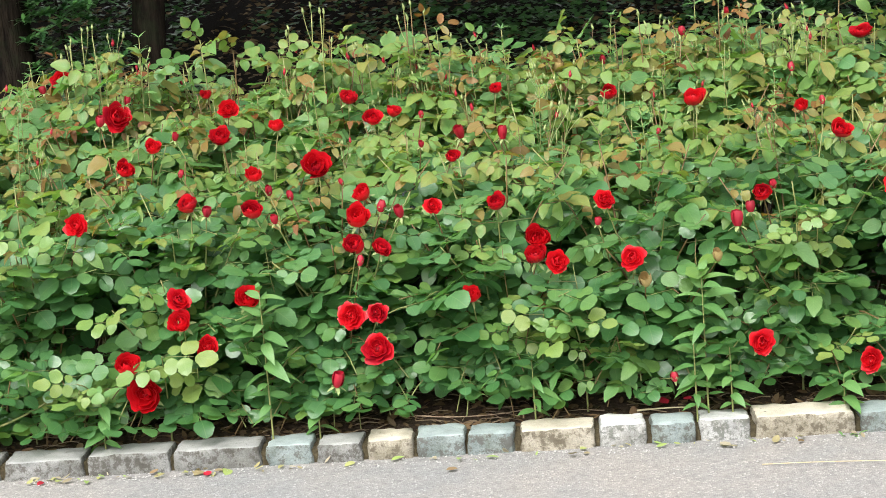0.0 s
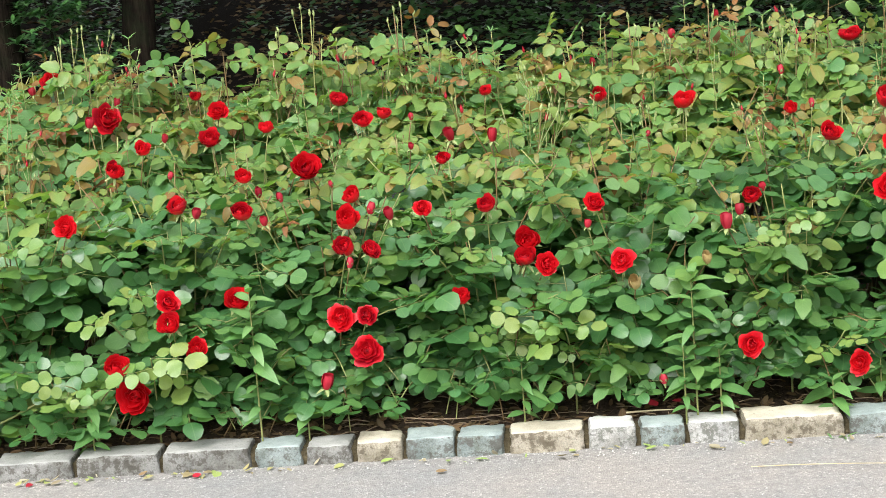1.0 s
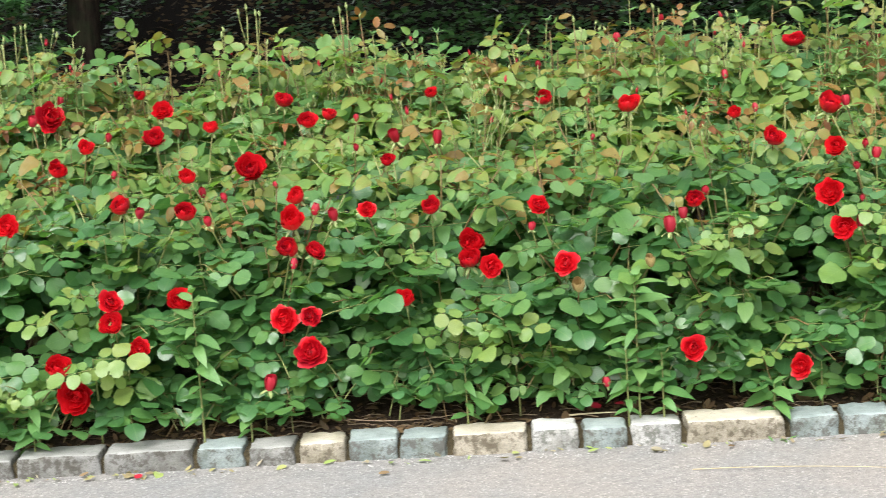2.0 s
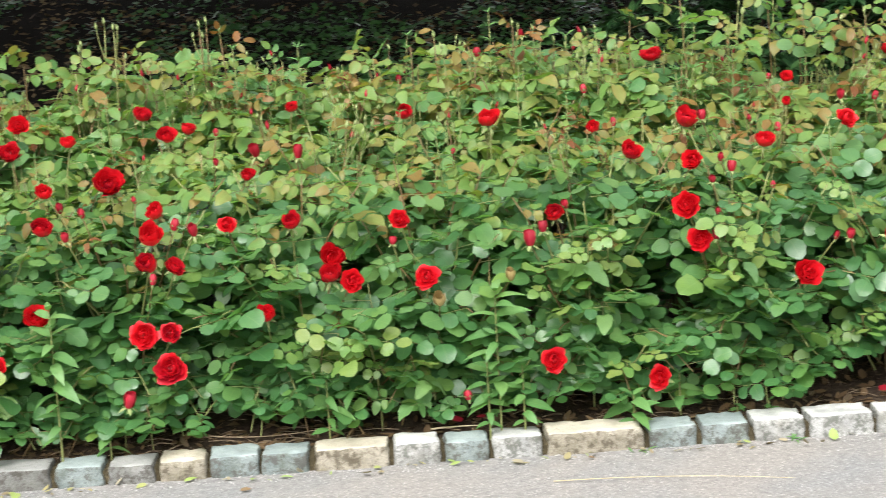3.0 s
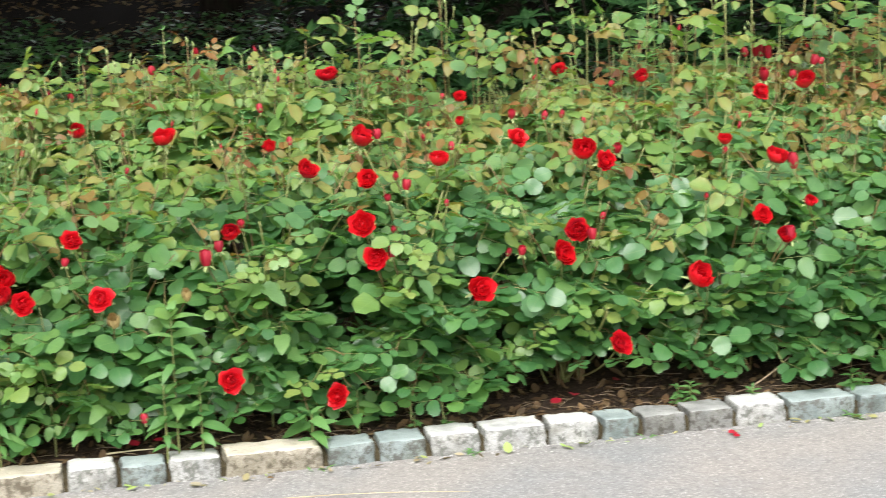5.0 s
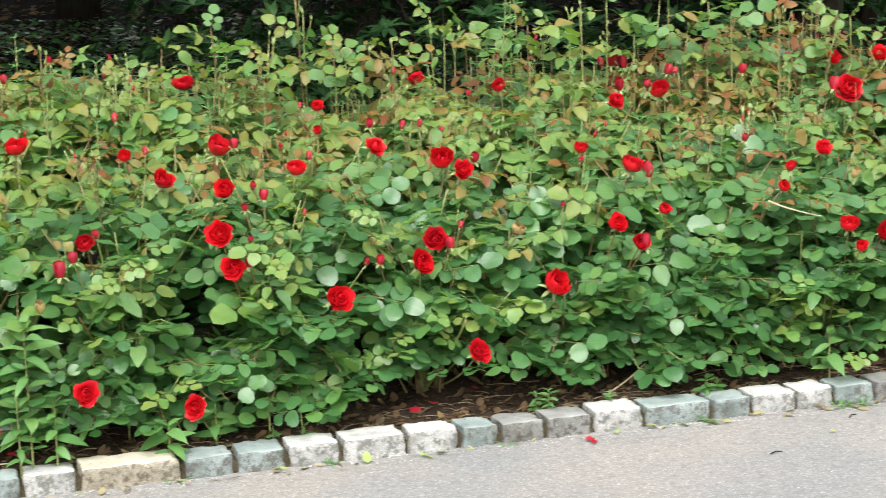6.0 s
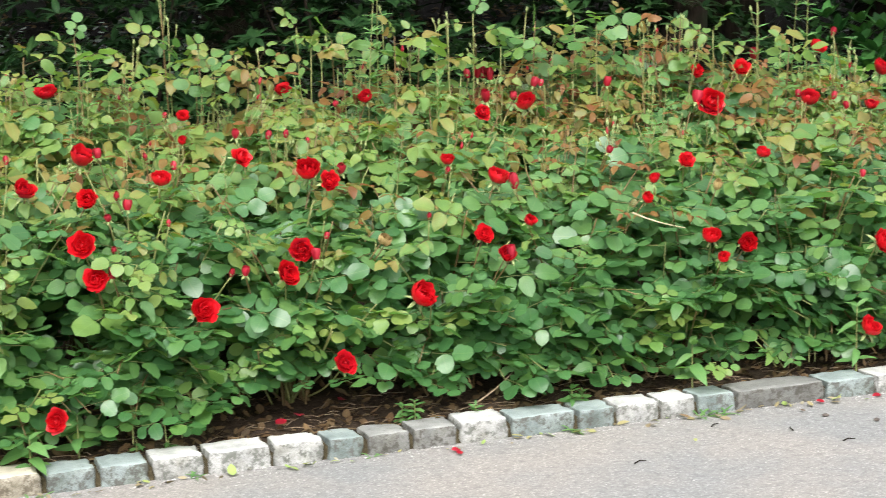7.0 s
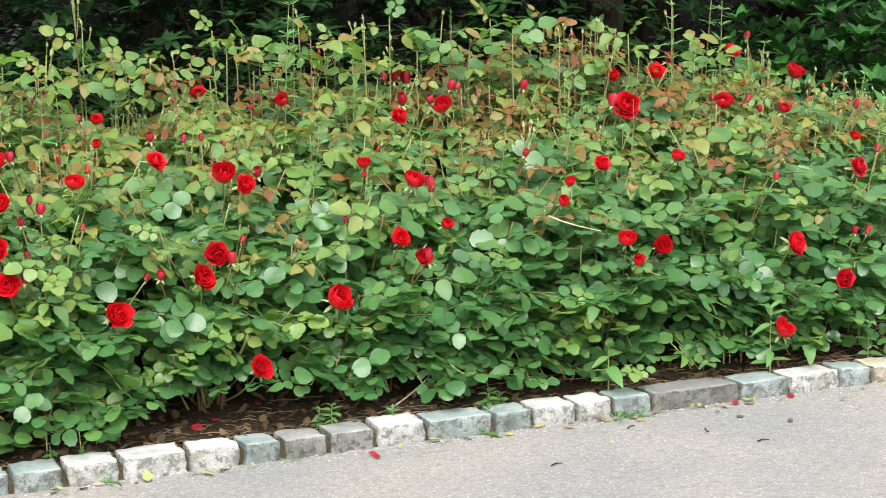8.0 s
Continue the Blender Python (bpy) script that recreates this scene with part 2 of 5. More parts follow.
def asphalt_material():
    """Worn pale asphalt: exposed chips in a grey binder, pinkish worn patches, fine darker specks."""
    m, n, l, bsdf = material("worn_asphalt", 0.85)
    vec = n.new("ShaderNodeTexCoord").outputs["Object"]
    chips = n.new("ShaderNodeTexVoronoi")
    chips.inputs["Scale"].default_value = 210.0
    l.new(vec, chips.inputs["Vector"])
    sep = n.new("ShaderNodeSeparateColor")
    l.new(chips.outputs["Color"], sep.inputs[0])
    stone = ramp(n, l, sep.outputs[0], [(0.0, (0.18, 0.18, 0.178)), (0.5, (0.215, 0.213, 0.209)), (0.88, (0.243, 0.24, 0.236)), (0.98, (0.33, 0.324, 0.316))])
    patch = noise_node(n, l, 1.7, 7.0, 0.62, vec=vec)
    fine = noise_node(n, l, 35.0, 8.0, 0.7, vec=vec)
    col = mix_color(n, l, ramp(n, l, patch, [(0.38, (0, 0, 0)), (0.62, (1, 1, 1))]), mix_color(n, l, 1.0, stone, (0.94, 0.955, 0.965), "MULTIPLY"), mix_color(n, l, 1.0, stone, (1.15, 1.08, 1.02), "MULTIPLY"))
    col = mix_color(n, l, ramp(n, l, fine, [(0.35, (1, 1, 1)), (0.5, (0, 0, 0))]), col, mix_color(n, l, 1.0, col, (0.78, 0.78, 0.8), "MULTIPLY"))
    l.new(col, bsdf.inputs["Base Color"])
    bump(n, l, bsdf, math_node(n, l, "ADD", chips.outputs["Distance"], fine), 0.5, 0.004)
    return m


ASPHALT = asphalt_material()


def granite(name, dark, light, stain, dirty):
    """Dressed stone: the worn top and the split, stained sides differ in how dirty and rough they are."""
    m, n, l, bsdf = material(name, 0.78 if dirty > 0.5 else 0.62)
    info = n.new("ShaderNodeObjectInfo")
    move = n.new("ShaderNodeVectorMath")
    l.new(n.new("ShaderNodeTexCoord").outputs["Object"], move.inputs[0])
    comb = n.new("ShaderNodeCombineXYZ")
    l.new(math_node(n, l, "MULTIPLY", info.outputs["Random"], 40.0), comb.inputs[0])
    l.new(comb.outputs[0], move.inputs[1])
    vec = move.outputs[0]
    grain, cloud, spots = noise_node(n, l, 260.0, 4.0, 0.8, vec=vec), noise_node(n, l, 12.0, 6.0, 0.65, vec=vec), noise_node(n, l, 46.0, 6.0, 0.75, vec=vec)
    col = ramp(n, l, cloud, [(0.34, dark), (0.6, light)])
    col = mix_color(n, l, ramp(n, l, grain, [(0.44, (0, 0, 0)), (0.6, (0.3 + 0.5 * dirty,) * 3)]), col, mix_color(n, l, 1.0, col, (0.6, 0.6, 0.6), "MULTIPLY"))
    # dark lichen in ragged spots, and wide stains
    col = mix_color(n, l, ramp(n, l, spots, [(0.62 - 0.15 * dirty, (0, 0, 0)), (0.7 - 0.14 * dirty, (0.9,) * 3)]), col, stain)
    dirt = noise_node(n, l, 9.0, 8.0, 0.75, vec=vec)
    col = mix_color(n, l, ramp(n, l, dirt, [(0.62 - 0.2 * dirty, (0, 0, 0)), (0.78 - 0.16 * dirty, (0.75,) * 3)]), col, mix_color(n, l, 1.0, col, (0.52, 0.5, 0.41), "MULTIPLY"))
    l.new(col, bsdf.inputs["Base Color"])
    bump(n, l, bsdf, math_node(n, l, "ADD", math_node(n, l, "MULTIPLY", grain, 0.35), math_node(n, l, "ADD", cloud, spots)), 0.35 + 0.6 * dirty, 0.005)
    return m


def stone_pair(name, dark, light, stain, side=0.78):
    """The split sides and the worn top of one kind of stone; the sides' colours are also darkened to imitate the weaker
    sky light on them.
    """
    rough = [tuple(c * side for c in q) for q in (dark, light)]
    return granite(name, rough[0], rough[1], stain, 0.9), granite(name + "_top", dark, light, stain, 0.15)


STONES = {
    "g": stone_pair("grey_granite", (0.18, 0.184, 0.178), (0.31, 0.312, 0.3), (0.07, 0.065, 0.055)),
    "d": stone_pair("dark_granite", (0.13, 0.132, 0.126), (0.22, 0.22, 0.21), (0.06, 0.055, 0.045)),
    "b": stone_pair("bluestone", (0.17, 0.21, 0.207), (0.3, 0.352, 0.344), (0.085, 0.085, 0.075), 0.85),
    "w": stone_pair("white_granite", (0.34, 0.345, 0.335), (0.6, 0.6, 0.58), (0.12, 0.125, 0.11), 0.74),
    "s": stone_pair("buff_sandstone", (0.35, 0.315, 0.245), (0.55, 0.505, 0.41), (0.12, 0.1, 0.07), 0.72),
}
MORTAR = soil_material("joint_earth", (0.04, 0.036, 0.022), (0.12, 0.1, 0.06))


# ---- ground, path, kerb ----
def sheet(name, x0, x1, y0, y1, nx, ny, height, mat, label, category, bend=1.0):
    b = Build()
    verts = []
    for j in range(ny + 1):
        for i in range(nx + 1):
            u, w = 2 * i / nx - 1, j / ny
            x = (x0 + x1) / 2 + (x1 - x0) / 2 * (abs(u) ** bend) * (1 if u >= 0 else -1)
            y = y0 + (y1 - y0) * w ** bend
            verts.append((x, y, height(x, y)))
    faces = [(j * (nx + 1) + i, j * (nx + 1) + i + 1, (j + 1) * (nx + 1) + i + 1, (j + 1) * (nx + 1) + i) for j in range(ny) for i in range(nx)]
    b.add(verts, faces)
    return tagged(put(name, b.mesh(name, [mat])), label, category, kind="structure")


def bed_z(x, y):
    return 0.036 + 0.04 * min(1, max(0, y - 0.1) / 0.45) + 0.012 * noise.noise((x * 9, y * 9, 1.0)) + 0.006 * noise.noise((x * 31, y * 31, 2.0))


def rise(y):
    """The bank behind the bed, rising under the trees."""
    return 0.05 + 0.055 * max(0, y - 2.0) + 0.012 * max(0, y - 5.0) ** 1.8 if y < 40 else 12.0


def bank_z(x, y):
    return min(rise(y), 9.0) + 0.05 * noise.noise((x * 0.9, y * 0.9, 5.0)) + 0.02 * noise.noise((x * 4, y * 4, 6.0))


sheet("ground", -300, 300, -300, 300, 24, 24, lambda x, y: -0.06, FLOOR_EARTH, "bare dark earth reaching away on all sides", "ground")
sheet("road", -40, 40, -9.0, 0.03, 120, 60, lambda x, y: 0.003 * noise.noise((x * 1.2, y * 1.2, 3.0)), ASPHALT, "pale worn asphalt footpath with fine grit", "path")
sheet("soil", -3.4, 6.4, 0.1, 1.75, 240, 44, bed_z, SOIL, "dark damp garden soil of the rose bed", "soil")
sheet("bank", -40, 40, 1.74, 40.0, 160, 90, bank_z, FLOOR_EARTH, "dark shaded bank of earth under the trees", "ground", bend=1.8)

kerb = base_at("kerb", 0, 0, 0, "low edging of rough granite and sandstone setts", "kerb", kind="structure")
b = Build()
b.add([(-3.6, 0.014, -0.02), (6.6, 0.014, -0.02), (6.6, 0.022, 0.034), (-3.6, 0.022, 0.034), (-3.6, 0.108, 0.04), (6.6, 0.108, 0.04)], [(0, 1, 2, 3), (3, 2, 5, 4)])
put("joint_bed", b.mesh("joint_bed", [MORTAR]), kerb)


def sett(x0, x1, kind, top, seed):
    """One hand-dressed stone: a block with rounded, chipped edges and uneven faces."""
    w, d, h = (x1 - x0) / 2 - 0.0055 - 0.003 * noise.noise((seed, 8, 3)), 0.055, (top + 0.03) / 2
    nx = min(16, max(12, int(w * 190)))
    bm = bmesh.new()
    bmesh.ops.create_cube(bm, size=2.0)
    bmesh.ops.subdivide_edges(bm, edges=bm.edges[:], cuts=nx, use_grid_fill=True)
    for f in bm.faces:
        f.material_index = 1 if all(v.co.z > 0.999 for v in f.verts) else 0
        f.smooth = True
    r = 0.006 + 0.003 * noise.noise((seed, 0, 7))
    lean = 0.12 * noise.noise((seed * 1.7, 3, 1))
    for v in bm.verts:
        p = Vector((v.co.x * w, v.co.y * d, v.co.z * h))
        core = Vector((max(-w + r, min(w - r, p.x)), max(-d + r, min(d - r, p.y)), max(-h + r, min(h - r, p.z))))
        off = p - core
        if off.length > 1e-6:
            p = core + off.normalized() * r * (1.0 if off.length > r else off.length / r)
        q = p + Vector((seed * 3.1, seed * 1.3, 0))
        out = off.normalized() if off.length > 1e-6 else Vector((0, 0, 1))
        near = sum(1 for c, lim in ((p.x, w), (p.y, d), (p.z, h)) if abs(c) > lim - 0.012)
        if near > 1 and off.length > 1e-6:
            p -= off.normalized() * 0.009 * max(0.0, noise.noise(q * 30) + 0.05)
        # the top is worn nearly flat, the sides are split rough
        amp = 0.45 if out.z > 0.8 else 1.0
        p += out * amp * (0.0045 * noise.noise(q * 9) + 0.004 * noise.noise(q * 21) + 0.0025 * noise.noise(q * 40) + 0.0012 * noise.noise(q * 80))
        p.x *= 1.0 - (0.025 + 0.04 * noise.noise((seed, 6, 6))) * (p.z / h if p.z > 0 else 0)
        p.x += lean * p.z * 0.5
        v.co = p
    me = bpy.data.meshes.new("sett")
    bm.to_mesh(me)
    bm.free()
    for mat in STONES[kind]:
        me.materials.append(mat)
    m = Matrix.Translation(((x0 + x1) / 2, 0.06 + 0.005 * noise.noise((seed, 5, 5)), top - h)) @ pose(0, 0, 0, 3.0 * noise.noise((seed, 1, 9)), 2.5 * noise.noise((seed, 2, 9)), 5.0 * noise.noise((seed, 4, 9)))
    return put("sett", me, kerb, m)


# the ends of the stones along the kerb, with the kind and height of each
ENDS = [-1.543, -1.32, -1.094, -0.857, -0.724, -0.595, -0.468, -0.336, -0.206, -0.005, 0.123, 0.247, 0.382, 0.640, 0.775, 0.909,
        1.053, 1.230, 1.370, 1.481, 1.610, 1.744, 1.894, 2.092, 2.213, 2.349, 2.463, 2.591, 2.884, 3.055, 3.236, 3.355]
KINDS = "gggbgsbbswbwsbbwwwbggwbbwwbdbwb"
TOPS = [0.055, 0.062, 0.066, 0.062, 0.055, 0.06, 0.066, 0.062, 0.066, 0.068, 0.063, 0.064, 0.07, 0.063, 0.064,
        0.068, 0.07, 0.07, 0.064, 0.063, 0.066, 0.074, 0.066, 0.061, 0.064, 0.064, 0.062, 0.066, 0.062, 0.063, 0.065]
rng = random.Random(11)
for a, e, k, h in zip(ENDS, ENDS[1:], KINDS, TOPS):
    sett(a, e, k, 0.0545 + 0.5 * (h - 0.064), a * 10)
x = 3.355
while x < 6.4:
    w = rng.choice((0.13, 0.14, 0.18, 0.25))
    sett(x, x + w, rng.choice("gbwbs"), 0.053, x * 10)
    x += w
x = -1.543
while x > -3.4:
    w = rng.choice((0.13, 0.14, 0.18, 0.22))
    sett(x - w, x, rng.choice("gbgs"), 0.051, x * 10)
    x -= w


# ---- leaves ----
def leaflet(b, at, ahead, up, length, width, fold, droop, slot=0, point=0.5, wave=0.0, phase=0.0, fine=2, ragged=0.0):
    """One blade: widest in its middle, folded along the midrib, tip bending down, its edge ragged when asked."""
    x = Vector(ahead).normalized()
    y = Vector(up).cross(x).normalized()
    z = x.cross(y)
    st = (0.0, 0.09, 0.22, 0.36, 0.5, 0.64, 0.78, 0.9, 1.0)
    wd = (0.0, 0.55, 0.86, 1.02, 0.97, 1.0 - 0.12 * point, 0.78 - 0.14 * point, 0.62 - 0.34 * point, 0.0)
    if fine < 2:
        pick = (0, 2, 4, 6, 8) if fine == 1 else (0, 4, 8)
        st, wd = [st[i] for i in pick], [wd[i] for i in pick]
    n = len(st)
    mid = [at + x * (s * length) + z * (-droop * s * s * length) for s in st]
    verts, uv = list(mid), [(s, 0.5) for s in st]
    for sign in (1, -1):
        for s, w, p in list(zip(st, wd, mid))[1:-1]:
            w *= 1 + ragged * math.sin(37 * s * (1 + sign * 0.3) + 5 * phase)
            verts.append(p + y * (sign * w * width / 2) + z * (fold * w * width / 2 * (1 - 0.5 * w) + wave * width * w * math.sin(7 * s + phase + sign)))
            uv.append((s, 0.5 + sign * 0.5 * min(w, 1.0)))
    faces = []
    for k, o in ((0, n), (1, 2 * n - 2)):
        f = [(0, 1, o)] + [(i, i + 1, o + i, o + i - 1) for i in range(1, n - 2)] + [(n - 2, n - 1, o + n - 3)]
        faces += [tuple(reversed(q)) for q in f] if k == 0 else f
    b.add(verts, faces, slot, uv)


def rose_leaf(rng, young=False, slim=False):
    """A rose leaf of five (or three) leaflets on its stalk; x runs out along the stalk, z is the upper side."""
    b = Build()
    sag = rng.uniform(0.0, 0.35)
    stalk = [Vector((t, 0, -sag * t * t * 4)) for t in (0.0, 0.028, 0.062, 0.09)]
    tube(b, stalk, 0.0011, 0.0008, 3, 1)
    lw = rng.uniform(0.58, 0.82) if young else rng.uniform(0.8, 0.98)
    if slim:
        lw *= 0.72
    fold = rng.uniform(0.1, 0.6) if young else rng.uniform(-0.05, 0.35)
    pt = rng.uniform(0.2, 0.7) if young else rng.uniform(-0.2, 0.2)
    spots = [(3, 0.0, 1.0), (2, 72, 0.9), (2, -70, 0.92)]
    if rng.random() < 0.85:
        spots += [(1, 78, 0.7), (1, -80, 0.72)]
    for i, turn, k in spots:
        a = radians(turn + rng.uniform(-10, 10))
        ln = 0.06 * k * rng.uniform(0.85, 1.15)
        dirn = Vector((math.cos(a), math.sin(a), rng.uniform(-0.22, 0.12)))
        up = Vector((rng.uniform(-0.32, 0.32), rng.uniform(-0.32, 0.32), 1))
        leaflet(b, stalk[i] + dirn * 0.004, dirn, up, ln, ln * lw, fold, rng.uniform(0.1, 0.7) if young else rng.uniform(-0.05, 0.35), 0, pt, rng.uniform(0.05, 0.15) if young else rng.uniform(0.02, 0.1), rng.uniform(0, 6), 2, 0.07)
    return b


rng = random.Random(3)
LEAVES = {"old": [], "mid": [], "new": [], "lime": [], "red": []}
for key, mat, count, young in (("old", LEAF_OLD, 9, False), ("mid", LEAF_MID, 9, False), ("new", LEAF_NEW, 7, True), ("lime", LEAF_LIME, 5, False), ("red", LEAF_RED, 5, True)):
    for i in range(count):
        LEAVES[key].append(rose_leaf(rng, young or (key == "mid" and i % 3 == 0), key == "red").mesh("rose_leaf_" + key, [mat, CANE_RED if key in ("new", "red") else CANE]))
        LEAVES[key][-1].name = "rose_leaf"
# plain arrays of the same leaves, for foliage that is joined
LEAF_DATA = {key: [(np.array([v.co[:] for v in me.vertices]), [tuple(p.vertices) for p in me.polygons], [p.material_index for p in me.polygons],
                    [tuple(d.uv) for d in me.uv_layers[0].data]) for me in meshes] for key, meshes in LEAVES.items()}
SLOT = {"old": 0, "mid": 1, "new": 2, "red": 3, "lime": 5}


# ---- blooms ----
def rose_bloom(rng, openness):
    """A full double rose, 1 across: five whorls of cupped petals nested in one another, five sepals below. It faces +z."""
    b = Build()
    nu, nv = 8, 6
    for w, (rad, count) in enumerate(((0.1, 3), (0.18, 4), (0.27, 5), (0.36, 6), (0.45, 7))):
        close = (150, 136, 122, 112, 102)[w] - openness * (8, 14, 20, 28, 40)[w]
        tall = 1.18 - 0.22 * openness
        for i in range(count):
            a0 = 2 * math.pi * (i + rng.uniform(-0.32, 0.32)) / count + w * 1.1
            half = (1.25, 1.05, 0.98, 0.95, 0.9)[w] * rng.uniform(0.9, 1.1)
            reach = radians(close * rng.uniform(0.85, 1.15))
            rr = rad * rng.uniform(0.82, 1.12)
            ph, curl = rng.uniform(0, 6.28), rng.uniform(0.4, 1.0) * openness
            lift = 0.5 - (0.5 - 0.02 * w) * rr / 0.47
            verts, uv = [], []
            for j in range(nv):
                v = j / (nv - 1)
                for k in range(nu):
                    u = 2 * k / (nu - 1) - 1
                    th = reach * v * (1 - 0.09 * u * u * v + 0.035 * math.sin(3 * u + ph) * v)
                    r = rr * math.sin(min(th, 2.7)) + (0.042 * math.sin(2.6 * u + ph) + 0.024 * math.sin(6.1 * u + 2 * ph)) * v * v
                    z = rr * (1 - math.cos(th)) * tall + lift * 0.55
                    if w >= 2:
                        roll = max(0.0, v - 0.7) / 0.3
                        r += 0.045 * curl * roll * (w - 1) / 3
                        z -= 0.06 * curl * roll * roll * (w - 1) / 3
                    a = a0 + u * half * (0.45 + 0.55 * math.sin(math.pi * (0.15 + 0.6 * v)))
                    verts.append((r * math.cos(a), r * math.sin(a), z - 0.2))
                    uv.append((v, 0.5 + u / 2))
            b.add(verts, [(j * nu + k, j * nu + k + 1, (j + 1) * nu + k + 1, (j + 1) * nu + k) for j in range(nv - 1) for k in range(nu - 1)], 0, uv)
    return b


def calyx():
    """Five sepals and the swollen stalk below a rose 1 across."""
    b = Build()
    for k in range(5):
        a = k * 1.257
        leaflet(b, Vector((0.05 * math.cos(a), 0.05 * math.sin(a), -0.2)), (math.cos(a), math.sin(a), -0.15), (0, 0, 1), 0.45, 0.13, 0.2, 0.4, 0, 0.9)
    tube(b, [Vector((0, 0, -0.36)), Vector((0, 0, -0.28)), Vector((0, 0, -0.18))], 0.035, 0.1, 6, 0)
    return b


def rose_bud(rng, tight):
    """A bud, 1 across: wrapped petals tapering to the top, with sepals. It points to +z."""
    b = Build()
    for i in range(4):
        a0, nu, nv = i * 1.65, 5, 5
        verts = []
        for j in range(nv):
            v = j / (nv - 1)
            r = (0.12 + 0.38 * math.sin(math.pi * min(1, 0.12 + (0.78 if tight else 0.62) * v)) ** 0.8) * (1.06 - 0.09 * i) * (0.82 if tight else 1)
            for k in range(nu):
                u = 2 * k / (nu - 1) - 1
                a = a0 + u * 1.2
                verts.append(((r + 0.09 * v * u) * math.cos(a), (r + 0.09 * v * u) * math.sin(a), v * (1.25 + 0.08 * math.sin(3 * i)) - 0.2 - 0.1 * u * u * v))
        b.add(verts, [(j * nu + k, j * nu + k + 1, (j + 1) * nu + k + 1, (j + 1) * nu + k) for j in range(nv - 1) for k in range(nu - 1)], 0)
    return b


def bud_calyx(tight):
    """Sepals round a bud 1 across, lying up against it or folded back."""
    b = Build()
    for k in range(5):
        a = k * 1.257 + 0.3
        leaflet(b, Vector((0.1 * math.cos(a), 0.1 * math.sin(a), -0.22)), (math.cos(a), math.sin(a), 1.0 if tight else -0.1), (-math.cos(a), -math.sin(a), 0.6), 0.8, 0.3, 0.3, -0.3 if tight else 0.4, 0, 0.9)
    tube(b, [Vector((0, 0, -0.75)), Vector((0, 0, -0.45)), Vector((0, 0, -0.18))], 0.07, 0.2, 6, 0)
    return b


def green_bud(rng):
    """A closed bud in its sepals, 1 across."""
    b = Build()
    rings = [(0.1, -0.6), (0.3, -0.35), (0.46, 0.0), (0.5, 0.25), (0.36, 0.75), (0.14, 1.25), (0.03, 1.7)]
    verts = [(r * math.cos(a), r * math.sin(a), z) for r, z in rings for a in (k * math.pi / 3 for k in range(6))]
    b.add(verts, [(i * 6 + k, i * 6 + (k + 1) % 6, i * 6 + 6 + (k + 1) % 6, i * 6 + 6 + k) for i in range(len(rings) - 1) for k in range(6)], 1)
    for k in range(3):
        a = k * 2.1
        leaflet(b, Vector((0.3 * math.cos(a), 0.3 * math.sin(a), 0.4)), (math.cos(a) * 0.3, math.sin(a) * 0.3, 1), (math.cos(a), math.sin(a), 0), 1.3, 0.25, 0.2, 0.1, 1, 1.0, fine=0)
    return b


rng = random.Random(21)
BLOOMS = {
    "o": [rose_bloom(rng, 0.55 + 0.12 * i).mesh("bloom", [PETAL]) for i in range(6)],
    "c": [rose_bloom(rng, 0.05 + 0.11 * i).mesh("bloom", [PETAL]) for i in range(5)],
    "u": [rose_bud(rng, i % 2 == 0).mesh("bud", [BUD_RED]) for i in range(4)],
    "g": [green_bud(rng).mesh("green_bud", [SEPAL, SEPAL])],
}


WITHERED_HEAD = rose_bud(rng, False).mesh("withered_head", [WITHERED])
CALYX = calyx().mesh("calyx", [SEPAL])
BUD_CALYX = [bud_calyx(True).mesh("calyx", [SEPAL]), bud_calyx(False).mesh("calyx", [SEPAL])]


def bud_spray(rng):
    """Thin stalks parting from one stem, each with a small closed bud."""
    b = Build()
    for k in range(rng.randint(2, 5)):
        a, out = k * 2.4, rng.uniform(0.01, 0.035)
        tip = Vector((out * math.cos(a), out * math.sin(a), rng.uniform(0.04, 0.13)))
        tube(b, bezier(Vector((0, 0, 0)), Vector((0, 0, 0.04)), tip, 4), 0.0013, 0.0009, 4, 2 if k % 2 else 1)
        one, red = green_bud(rng), rng.random() < 0.2
        r = rng.uniform(0.009, 0.0125) if red else rng.uniform(0.007, 0.0105)
        b.add([tip + Vector(v) * r for v in one.v], one.f, 0 if red else 1)
    return b


rng = random.Random(33)
SPRAYS = [bud_spray(rng).mesh("bud_cluster", [BUD_RED, SEPAL, CANE_RED]) for i in range(7)]


# ---- rose bushes ----
def canopy(x, y):
    """Height of the rose tops over the bed; the back row rises and falls along the bed."""
    back = float(np.interp(x, [-2.3, -2.0, -1.8, -1.55, -1.35, -1.05, -0.8, -0.4, 0.0, 0.4, 0.8, 1.05, 1.35, 1.6, 1.9, 2.2, 2.5, 2.8, 3.0, 3.2, 3.4, 3.8, 4.0, 4.3],
                           [0.72, 0.84, 0.91, 0.96, 0.95, 0.89, 0.95, 0.91, 0.9, 0.94, 0.9, 0.87, 0.81, 0.86, 0.92, 0.9, 0.92, 0.96, 1.0, 0.95, 0.88, 0.85, 0.76, 0.68])) + 0.02
    h = np.interp(y, [-0.05, 0.05, 0.12, 0.3, 0.8, 1.25, 1.65], [0.14, 0.3, 0.44, 0.63, min(0.77, back), back, back * 0.97])
    return float(h * (1 + 0.05 * noise.noise((x * 2.3, y * 2.3, 0.5))))


